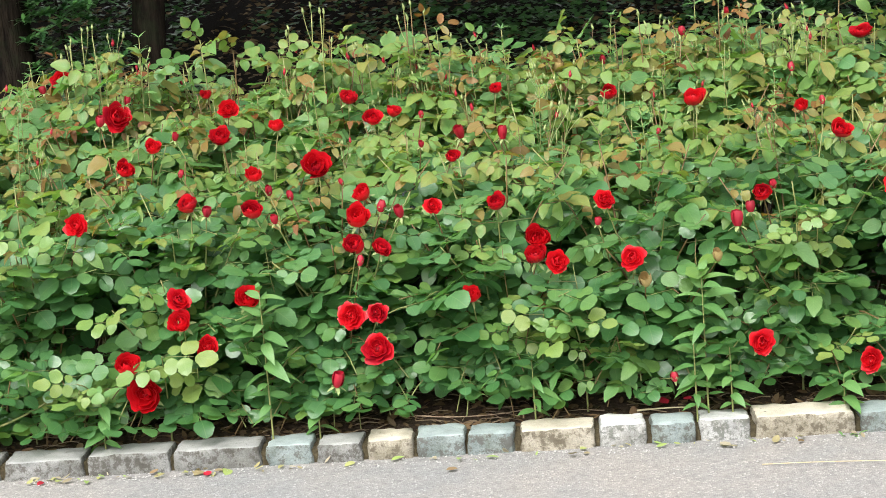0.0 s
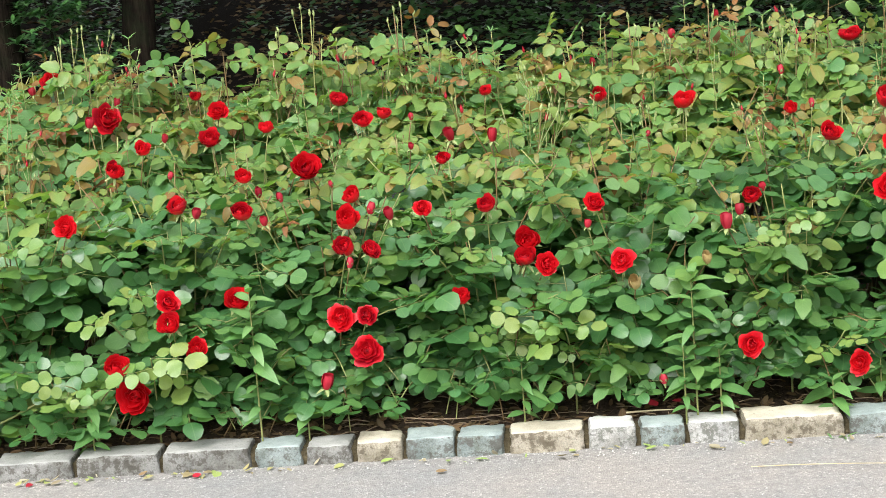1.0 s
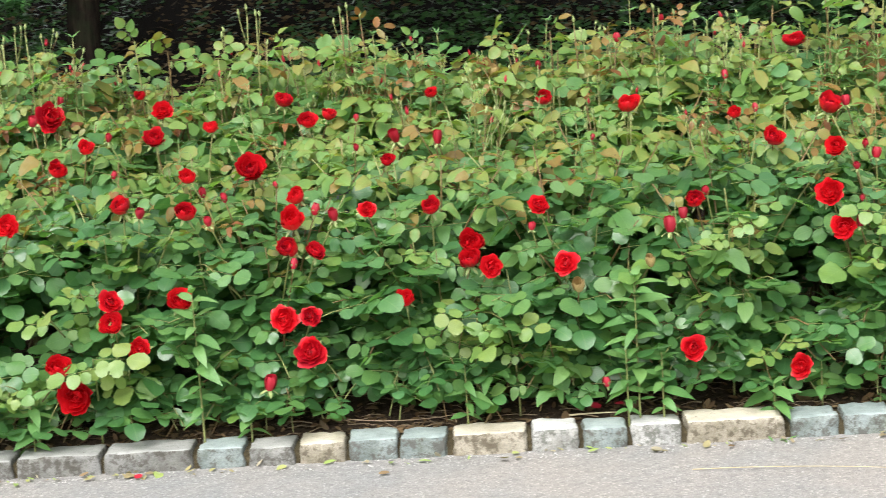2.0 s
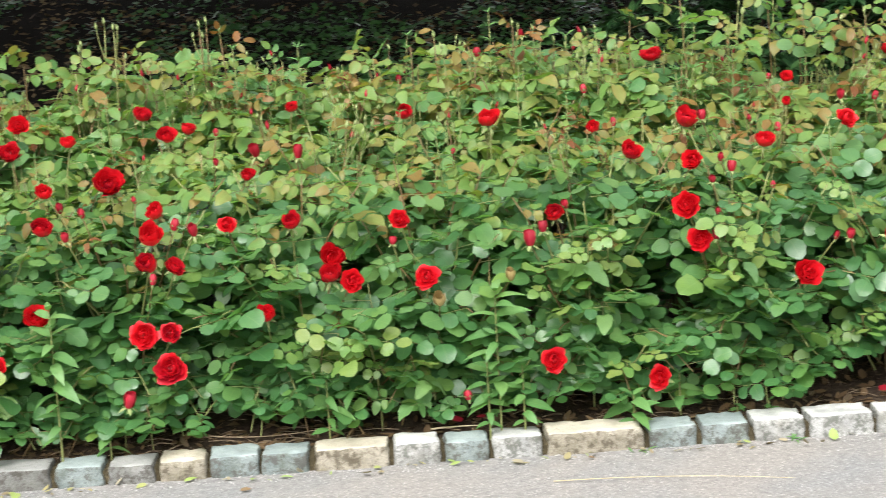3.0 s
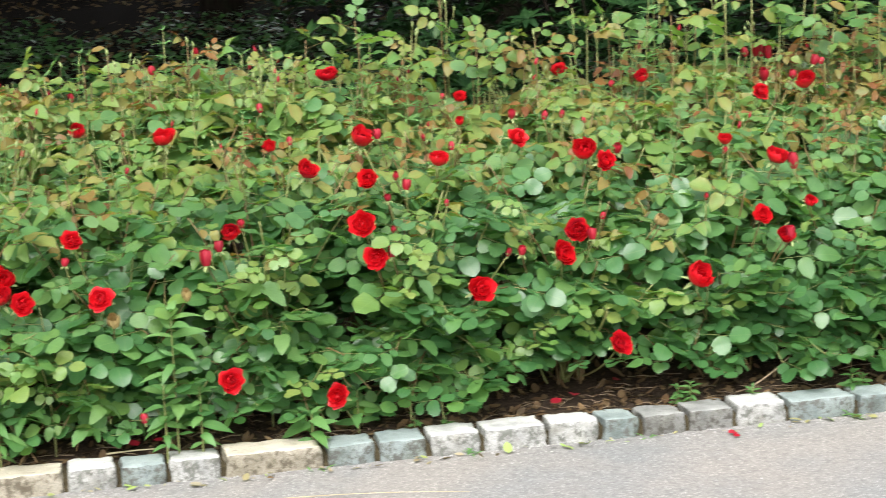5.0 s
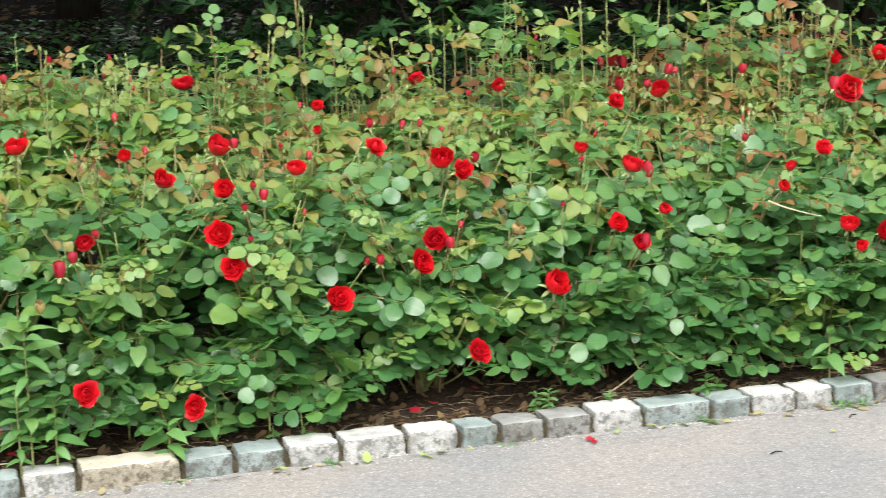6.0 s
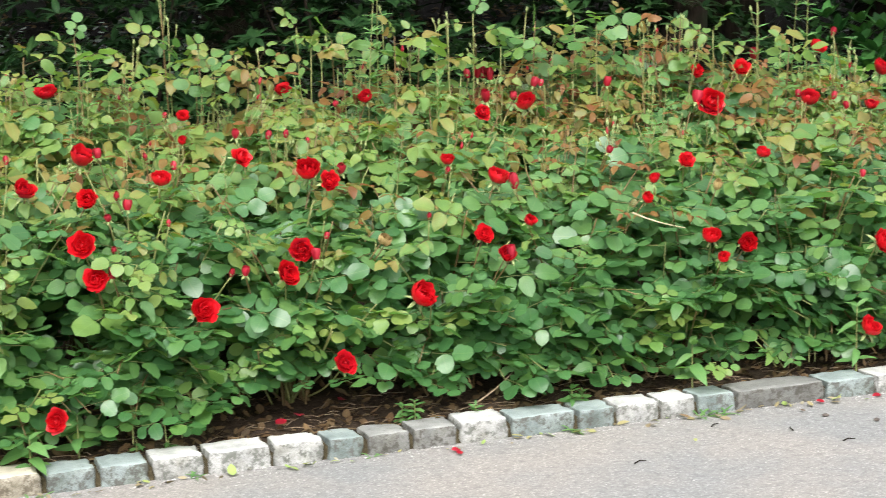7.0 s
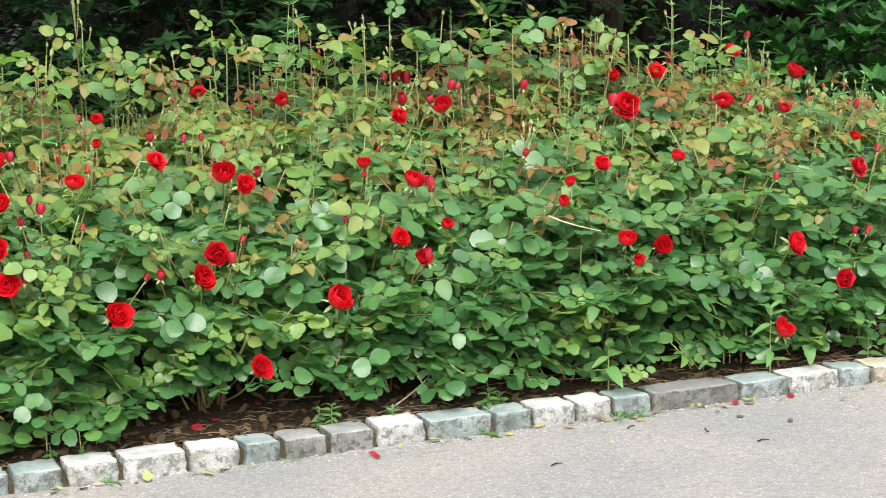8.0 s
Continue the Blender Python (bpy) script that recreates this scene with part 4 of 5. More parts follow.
plan_bush(-0.32, 1.24, ((-0.239, 0.97, 0.839, 0.047, "c"),))
plan_bush(0.10, 1.24, ((-0.056, 1.11, 0.877, 0.031, "s"), (0.086, 1.14, 0.885, 0.031, "u"), (0.092, 0.87, 0.811, 0.056, "c")))
plan_bush(0.52, 1.24, ((0.335, 1.27, 0.948, 0.039, "u"), (0.475, 1.27, 0.997, 0.028, "u"), (0.630, 0.97, 0.838, 0.037, "u")))
plan_bush(0.94, 1.24, ((0.735, 1.03, 0.856, 0.086, "y"), (0.746, 0.98, 0.842, 0.085, "y"), (0.876, 1.23, 0.912, 0.068, "c")))
plan_bush(1.36, 1.24, ((1.188, 0.98, 0.841, 0.024, "u"), (1.241, 0.97, 0.838, 0.045, "c")))
plan_bush(1.78, 1.24, ((1.610, 1.16, 0.890, 0.054, "c"), (1.735, 1.01, 0.848, 0.028, "u"), (1.848, 1.05, 0.860, 0.047, "c")))
plan_bush(2.20, 1.24, ((2.184, 0.88, 0.813, 0.068, "o"), (2.237, 1.00, 0.847, 0.044, "u"), (2.261, 1.22, 0.907, 0.038, "u"), (2.298, 1.22, 0.908, 0.038, "u"), (2.317, 1.22, 0.908, 0.046, "u"), (2.334, 1.20, 0.902, 0.042, "u"), (2.334, 1.00, 0.846, 0.040, "u"), (2.352, 0.94, 0.830, 0.073, "c")))
plan_bush(2.62, 1.24, ((2.457, 1.11, 0.876, 0.034, "u"), (2.476, 1.10, 0.875, 0.030, "u"), (2.709, 1.08, 0.869, 0.034, "u")))
plan_bush(3.04, 1.24, ((2.917, 1.17, 0.894, 0.035, "u"), (2.951, 0.90, 0.818, 0.045, "u"), (2.992, 0.87, 0.808, 0.106, "o"), (3.089, 1.15, 0.888, 0.055, "o")))
plan_bush(3.46, 1.24, ((3.274, 1.17, 0.892, 0.072, "o"), (3.328, 0.89, 0.813, 0.031, "u"), (3.340, 0.84, 0.801, 0.062, "c"), (3.368, 0.87, 0.808, 0.055, "c"), (3.380, 1.27, 0.928, 0.045, "u"), (3.442, 0.85, 0.804, 0.035, "u"), (3.645, 1.27, 0.945, 0.071, "c")))
plan_bush(3.88, 1.24, ((3.712, 1.28, 0.994, 0.034, "u"), (3.797, 1.09, 0.870, 0.071, "c")))
plan_bush(4.30, 1.24, ())
for spot in PLAN:
    rose_bush(*spot)


# ---- trees and shrubs behind the bed ----
def tree(x, y, girth, height, seed):
    """A shade tree: a flared trunk, limbs, and a wide crown of many leaves, out of view, to shade the bank."""
    rng = random.Random(seed)
    z0 = bank_z(x, y) - 0.1
    t = base_at("tree", x, y, z0, "tall shade tree with a dark rough trunk and unseen top", "tree", "trees behind the roses")
    b = Build()
    pts = [Vector((0.05 * math.sin(k * 1.3 + seed), 0.05 * math.cos(k + seed), height * k / 8)) for k in range(9)]
    tube(b, [Vector((0, 0, -0.1))] + pts[1:], girth * 1.25, girth * 0.5, 14)
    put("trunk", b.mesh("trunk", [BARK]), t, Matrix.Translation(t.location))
    leaves = Build()
    for k in range(9):
        a = k * 2.4 + rng.uniform(-0.4, 0.4)
        start = Vector((0, 0, height * rng.uniform(0.4, 0.85)))
        reach = rng.uniform(1.8, 3.4)
        tip = start + Vector((reach * math.cos(a), reach * math.sin(a), rng.uniform(0.2, 1.4)))
        b = Build()
        tube(b, bezier(start, start.lerp(tip, 0.5) + Vector((0, 0, 0.5)), tip, 5), girth * 0.35, 0.02, 6)
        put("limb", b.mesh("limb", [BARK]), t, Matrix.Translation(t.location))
        for i in range(520):
            c = start.lerp(tip, rng.uniform(0.2, 1.15)) + Vector((rng.gauss(0, 0.8), rng.gauss(0, 0.8), rng.gauss(0.1, 0.4)))
            if c.y + y < 3.9 or c.z + z0 < 2.4:
                continue
            d = Vector((rng.uniform(-1, 1), rng.uniform(-1, 1), rng.uniform(-0.4, 0.2))).normalized() * 0.2
            w = Vector((-d.y, d.x, rng.uniform(-0.05, 0.05))) * 0.6
            leaves.add([c - d, c + w, c + d, c - w], [(0, 1, 2, 3)], 0, [(0, 0.5), (0.5, 1), (1, 0.5), (0.5, 0)])
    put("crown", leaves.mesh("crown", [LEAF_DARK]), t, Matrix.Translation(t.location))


# beyond the first two, trees are added, their crowns unseen, to darken the bank
for i, (x, y, g, h) in enumerate(((-3.15, 5.6, 0.16, 4.2), (-2.36, 5.8, 0.085, 4.0), (-4.6, 7.5, 0.2, 5.0), (-1.2, 15.0, 0.2, 5.0), (3.0, 7.5, 0.18, 5.0),
                                  (1.4, 10.5, 0.16, 4.6), (6.3, 6.6, 0.2, 4.6), (9.0, 5.0, 0.2, 4.6), (9.5, 9.5, 0.2, 5.0), (-7.0, 4.5, 0.2, 4.6), (4.9, 4.7, 0.12, 4.0), (0.2, 12.5, 0.2, 5.0), (5.0, 12.0, 0.2, 5.0), (-5.0, 12.0, 0.2, 5.0))):
    tree(x, y, g, h, 40 + i)


def rhododendron(x, y, wide, high, count, seed, mat, size=0.11, broad=0.34, upright=0.0):
    """An evergreen shrub: crooked stems ending in whorls of long leaves."""
    rng = random.Random(seed)
    z0 = bank_z(x, y) - 0.03
    s = base_at("rhododendron", x, y, z0, "dark evergreen shrub with whorls of long leaves", "shrub", "shrubs under the trees")
    leaves = Build()
    for k in range(count):
        a, u = rng.uniform(0, 6.28), rng.random() ** 0.5
        el = rng.uniform(0.0, 1.0)
        r = wide * u * math.cos(el * 1.2) ** 0.5
        tip = Vector((r * math.cos(a), r * math.sin(a), high * (0.04 + 0.96 * el * rng.uniform(0.75, 1.05))))
        start = Vector((rng.uniform(-0.1, 0.1), rng.uniform(-0.1, 0.1), 0))
        pts = bezier(start, Vector((tip.x * 0.6, tip.y * 0.6, tip.z * 0.4)), tip, 5)
        if k < 4:
            one = Build()
            tube(one, pts, 0.016, 0.005, 5)
            put("stem", one.mesh("stem", [BARK]), s, Matrix.Translation(s.location))
        aim = (tip - pts[-2]).normalized() + Vector((0, 0, 0.5))
        for i in range(rng.randint(7, 10)):
            t = i * 2.4 + rng.uniform(-0.3, 0.3)
            side = aim.orthogonal().normalized()
            out = Matrix.Rotation(t, 3, aim) @ side + aim * (upright + rng.uniform(0.05, 0.7))
            leaflet(leaves, tip, out, aim + Vector((0, 0, 0.4)), size * rng.uniform(0.75, 1.15), size * broad, 0.25, rng.uniform(0.1, 0.5), 0, 0.8, fine=1)
    put("foliage", leaves.mesh("foliage", [mat, BARK]), s, Matrix.Translation(s.location))
    tagged(s.children[-1], kind="stuff")


for i, (x, y, w, h, c) in enumerate(((5.2, 2.7, 0.75, 1.15, 260), (6.2, 3.2, 0.9, 1.5, 240), (8.4, 3.4, 1.0, 1.6, 150))):
    rhododendron(x, y, w, h, c, 70 + i, LEAF_LAUREL, 0.115, 0.4, 0.4)
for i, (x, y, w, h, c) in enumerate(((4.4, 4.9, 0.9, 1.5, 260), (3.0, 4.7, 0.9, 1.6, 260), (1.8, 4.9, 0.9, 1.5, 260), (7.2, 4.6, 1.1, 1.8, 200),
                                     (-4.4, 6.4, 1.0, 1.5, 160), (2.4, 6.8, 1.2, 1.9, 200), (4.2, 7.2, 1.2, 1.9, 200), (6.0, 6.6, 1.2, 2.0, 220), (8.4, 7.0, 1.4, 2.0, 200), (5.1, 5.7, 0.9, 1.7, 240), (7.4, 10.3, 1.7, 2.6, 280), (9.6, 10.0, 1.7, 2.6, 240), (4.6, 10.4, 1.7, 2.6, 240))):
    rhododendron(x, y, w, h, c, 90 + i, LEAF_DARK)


# ivy clump between the two left trunks, built with the shrub's stems and whorls
rhododendron(-2.75, 5.5, 0.34, 1.3, 260, 120, LEAF_IVY, 0.07)


def ground_cover(name, label, boxes, per, size, mat, seed, lift, leaf_w=0.8):
    rng = random.Random(seed)
    b = Build()
    for x0, x1, y0, y1, share in boxes:
        for i in range(int(per * (x1 - x0) * (y1 - y0) * share)):
            x, y = rng.uniform(x0, x1), rng.uniform(y0, y1)
            if noise.noise((x * 1.1, y * 1.1, seed)) < -0.15 * share:
                continue
            a, s = rng.uniform(0, 6.28), size * rng.uniform(0.6, 1.3)
            leaflet(b, Vector((x, y, bank_z(x, y) + rng.uniform(0.0, lift))), (math.cos(a), math.sin(a), rng.uniform(-0.2, 0.4)),
                    (rng.uniform(-0.5, 0.5), rng.uniform(-0.9, 0.2), 1), s, s * leaf_w, rng.uniform(0, 0.4), rng.uniform(-0.2, 0.4), fine=0)
    tagged(put(name, b.mesh(name, [mat])), label, "ground cover", kind="stuff")


ground_cover("ivy", "dark glossy ivy trailing over the shaded bank", [(-3.4, -2.3, 3.6, 7.5, 1.6), (-1.6, 3.6, 3.4, 10.0, 1.5), (-7, -2.9, 6, 13, 1.0), (-2.5, -1.0, 9, 14, 0.5), (3.6, 8, 4, 9, 0.6)], 260, 0.065, LEAF_IVY, 5, 0.16)
ground_cover("leaf_litter", "dry brown fallen leaves on the shaded bank", [(-4.5, 7.0, 1.8, 14, 1.0)], 130, 0.075, LEAF_DRY, 8, 0.015, 0.6)


# ---- weeds and small things of the bed ----
def weed(x, y, height, leaf_len, leaf_w, nodes, seed, lean=(0, 0), category="weed", label="fresh green weed with pointed leaves growing between the roses"):
    rng = random.Random(seed)
    z0 = bed_z(x, y) - 0.01
    w = base_at("weed", x, y, z0, label, category, "weeds in the bed")
    top = Vector((lean[0], lean[1], height))
    pts = bezier(Vector((0, 0, 0)), Vector((0, 0, height * 0.6)), top, 8)
    b = Build()
    tube(b, pts, 0.003, 0.0012, 5)
    put("stem", b.mesh("stem", [CANE]), w, Matrix.Translation(w.location))
    broad, b = leaf_w > 0.3, Build()
    for k in range(nodes):
        f = 0.12 + 0.88 * (k + 1) / nodes
        q = f * 8
        i = min(7, int(q))
        at = pts[i].lerp(pts[i + 1], q - i)
        for s in ((0, math.pi) if broad else (0, 1.05, 2.1, 3.14, 4.19, 5.24)):
            size = leaf_len * (0.35 + 0.75 * math.sin(2.75 * f)) * rng.uniform(0.75, 1.15)
            a = k * 1.57 + s + rng.uniform(-0.6, 0.6)
            out = Vector((math.cos(a), math.sin(a) - 0.15, rng.uniform(-0.1, 0.4) + (0.1 if broad and f < 0.8 else 0.8) * f * f))
            up = Vector((-math.cos(a) * 0.3 + rng.uniform(-0.4, 0.4), -math.sin(a) * 0.3 - 0.4 + rng.uniform(-0.3, 0.3), 1))
            leaflet(b, at, out, up, size, size * leaf_w * rng.uniform(0.8, 1.15), 0.3, rng.uniform(0.1, 0.8), 0, 1.0, 0.04, rng.uniform(0, 6), 2 if broad else 1)
            if broad:
                put("leaf", b.mesh("leaf", [LEAF_WEED]), w, Matrix.Translation(w.location))
                b = Build()
    if not broad:
        put("leaves", b.mesh("leaves", [LEAF_WEED]), w, Matrix.Translation(w.location))
        tagged(w.children[-1], kind="stuff")


for i, (x, y, h, ln, lw, n) in enumerate(((0.28, 0.08, 0.4, 0.082, 0.38, 14), (0.25, 0.06, 0.22, 0.055, 0.45, 8), (0.34, 0.07, 0.2, 0.055, 0.45, 8), (-0.84, 0.08, 0.42, 0.072, 0.42, 14), (-1.28, 0.07, 0.17, 0.065, 0.42, 8),
                                          (-0.72, 0.1, 0.12, 0.055, 0.4, 4), (0.62, 0.07, 0.1, 0.075, 0.42, 5), (0.75, 0.13, 0.13, 0.07, 0.36, 5), (-0.16, 0.1, 0.19, 0.06, 0.35, 6), (3.05, 0.1, 0.22, 0.075, 0.34, 7), (2.5, 0.10, 0.15, 0.08, 0.4, 4),
                                          (1.66, 0.12, 0.075, 0.032, 0.42, 9), (1.63, 0.14, 0.06, 0.03, 0.45, 7), (2.12, 0.1, 0.07, 0.036, 0.42, 9), (2.16, 0.12, 0.05, 0.03, 0.45, 6), (1.83, 0.1, 0.05, 0.03, 0.4, 6), (0.98, 0.12, 0.05, 0.03, 0.5, 3), (3.42, 0.12, 0.12, 0.05, 0.4, 5), (0.9, 0.14, 0.05, 0.028, 0.5, 3))):
    weed(x, y, h, ln, lw, n, 200 + i)
for i, (x, y, h) in enumerate(((1.92, 1.15, 1.2), (1.86, 1.1, 1.08), (1.82, 1.15, 0.98), (3.56, 1.22, 1.18), (3.5, 1.25, 1.12), (3.36, 1.22, 1.05), (-1.74, 0.8, 0.82), (-1.66, 0.85, 0.86), (-1.82, 0.9, 0.84), (-1.78, 0.75, 0.76), (0.58, 1.2, 0.92), (1.08, 1.0, 0.86), (1.16, 1.05, 0.84), (1.02, 1.1, 0.86), (-0.98, 1.1, 0.8), (-0.1, 0.9, 0.72), (2.05, 1.0, 0.86))):
    weed(x, y, h, 0.05, 0.17, 17, 300 + i, (0.03 * math.sin(i * 2.0), -0.03), label="tall pale weed with fine narrow leaves among the roses")


# single pale young leaves held out in front of the bushes
def pale_leaf(x, y, z, size, turn, seed):
    rng = random.Random(seed)
    p = base_at("rose_sprig", x, y, bed_z(x, y), "pale yellow-green young rose sprig among darker leaves", "rose sprig", "pale sprigs of the bed")
    top = Vector((x, y, z))
    foot = Vector((x + rng.uniform(-0.04, 0.04), y + 0.12, bed_z(x, y + 0.12)))
    b = Build()
    tube(b, [q - p.location for q in bezier(foot, Vector((foot.x, foot.y, z * 0.8)), top, 7)], 0.003, 0.0016, 5)
    put("cane", b.mesh("cane", [CANE]), p, Matrix.Translation(p.location))
    a = radians(turn)
    for k, side in enumerate((0.0, 2.6)):
        out = Vector((math.cos(a + side), -0.35 + 0.4 * math.sin(a + side), rng.uniform(-0.15, 0.35)))
        put("leaf", LEAVES["lime"][rng.randrange(len(LEAVES["lime"]))], p, axes(top - Vector((0, 0, 0.025 * k)), out, (rng.gauss(0, 0.2), -0.75, 0.8), size * (1.0 if k == 0 else 0.8)))


for i, (x, y, z, size, turn) in enumerate(((-1.33, 0.05, 0.235, 0.7, 175), (-1.1, 0.04, 0.295, 1.0, 15), (-0.12, 0.08, 0.335, 0.75, 150), (-0.05, 0.07, 0.315, 0.8, 10),
                                          (-1.48, 0.2, 0.6, 0.8, 200), (0.53, 0.15, 0.515, 0.65, 40), (0.93, 0.17, 0.53, 0.75, 120), (2.56, 0.07, 0.13, 0.6, 250))):
    pale_leaf(x, y, z, size, turn, 1200 + i)


rng = random.Random(77)
for i in range(80):
    x, y = rng.uniform(-1.9, 4.1), rng.uniform(0.5, 1.25)
    if any(abs(x * (4.4 + q[1]) / (4.4 + y) - q[0]) < 0.05 and y < q[1] and q[2] > 0.6 and q[4] in "oc" for q in ALL_BLOOMS):
        continue
    weed(x, y, canopy(x, y) * rng.uniform(0.92, 1.08), rng.uniform(0.03, 0.05), 0.18, 17, 340 + i, (rng.uniform(-0.05, 0.05), -0.04), label="tall pale weed with fine narrow leaves among the roses")


def grass_tuft(x, y, size, blades, seed):
    rng = random.Random(seed)
    t = base_at("grass_tuft", x, y, 0.0, "small green grass tuft at the foot of the kerb", "grass", "grass along the kerb")
    for k in range(blades):
        a = rng.uniform(0, 6.28)
        b = Build()
        leaflet(b, Vector((rng.uniform(-0.02, 0.02), rng.uniform(-0.006, 0.002), 0)), (math.cos(a), math.sin(a) - 0.3, rng.uniform(0.3, 1.4)), (-math.cos(a), -math.sin(a), 1), size * rng.uniform(0.6, 1.1), 0.007, 0.3, rng.uniform(0.2, 0.9), 0, 1.0)
        put("blade", b.mesh("blade", [LEAF_WEED]), t, Matrix.Translation(t.location))


for i, (x, y, s, n) in enumerate(((2.47, -0.014, 0.05, 12), (2.53, -0.016, 0.045, 10), (2.08, -0.012, 0.05, 8), (1.02, -0.012, 0.03, 6), (1.5, -0.01, 0.03, 5), (0.62, -0.012, 0.025, 5))):
    grass_tuft(x, y, s, n, 400 + i)


# tall shoots standing out of the top of the bed: leafy green (g), yellowish (y) or bronze (r), or bare stalks with buds (b)
def tall_shoot(x, y, top, kind, seed):
    rng = random.Random(seed)
    z0 = bed_z(x, y)
    look_of = {"g": "leafy green rose shoot", "y": "yellow-green young rose shoot", "r": "bronze-leaved young rose shoot", "b": "slender rose shoot with closed buds"}[kind]
    s = base_at("rose_shoot", x, y, z0, look_of + " standing above the bed", "rose shoot", "tall shoots of the bed")
    home = Matrix.Translation(s.location)
    foot = Vector((rng.uniform(-0.06, 0.06), rng.uniform(-0.02, 0.06), -0.02))
    tip = Vector((0, 0, top - z0 - (0.035 if kind == "b" else 0.055)))
    pts = bezier(foot, Vector((foot.x * 0.3 + rng.uniform(-0.03, 0.03), 0.02, tip.z * 0.55)), tip, 10)
    b = Build()
    tube(b, pts, 0.0042, 0.0017, 5)
    put("cane", b.mesh("cane", [CANE_RED if kind == "r" or rng.random() < 0.3 else CANE]), s, home)
    turn = rng.uniform(0, 6.28)
    below = (0.13, 0.17) if kind == "b" else (0.0, 0.03, 0.075)
    for i, d in enumerate(below):
        q = max(0.0, (1.0 - d / (pts[-1] - pts[0]).length)) * 10
        k = min(9, int(q))
        at = pts[k].lerp(pts[k + 1], q - k)
        turn += 2.4 + rng.uniform(-0.4, 0.4)
        out = Vector((math.cos(turn), math.sin(turn) - 0.2, rng.uniform(0.0, 0.5) + (0.9 if d < 0.02 else 0.0)))
        up = Vector((rng.gauss(0, 0.3), rng.gauss(-0.45, 0.3), 0.8))
        r = rng.random()
        key = {"g": "mid" if r < 0.55 else "new", "y": "new", "r": "red" if r < (0.85 if d < 0.07 else 0.35) else "new", "b": "mid" if r < 0.5 else "new"}[kind]
        size = (0.6 if d < 0.02 else rng.uniform(0.75, 1.05)) * (0.85 if key == "red" else 1.0)
        put("leaf", LEAVES[key][rng.randrange(len(LEAVES[key]))], s, axes(s.location + at, out, up, size))
    for k in range({"b": rng.choice((1, 2, 2, 3)), "g": 0, "y": rng.choice((0, 1)), "r": rng.choice((0, 1, 2))}[kind]):
        end = tip + Vector((rng.uniform(-0.03, 0.03) * (k > 0), rng.uniform(-0.02, 0.02), rng.uniform(0.01, 0.03) if k == 0 else rng.uniform(-0.03, 0.015)))
        start = pts[-1] if k == 0 else pts[-2]
        b = Build()
        tube(b, bezier(start, start.lerp(end, 0.5) + Vector(((end.x - start.x) * 0.3, 0, 0)), end, 4), 0.0015, 0.0012, 4)
        put("stalk", b.mesh("stalk", [CANE]), s, home)
        put("green_bud", BLOOMS["g"][0], s, Matrix.Translation(s.location + end) @ pose(0, 0, 0, rng.uniform(-15, 15), rng.uniform(-15, 15), 0) @ Matrix.Diagonal((*(rng.uniform(0.008, 0.0105),) * 3, 1)))


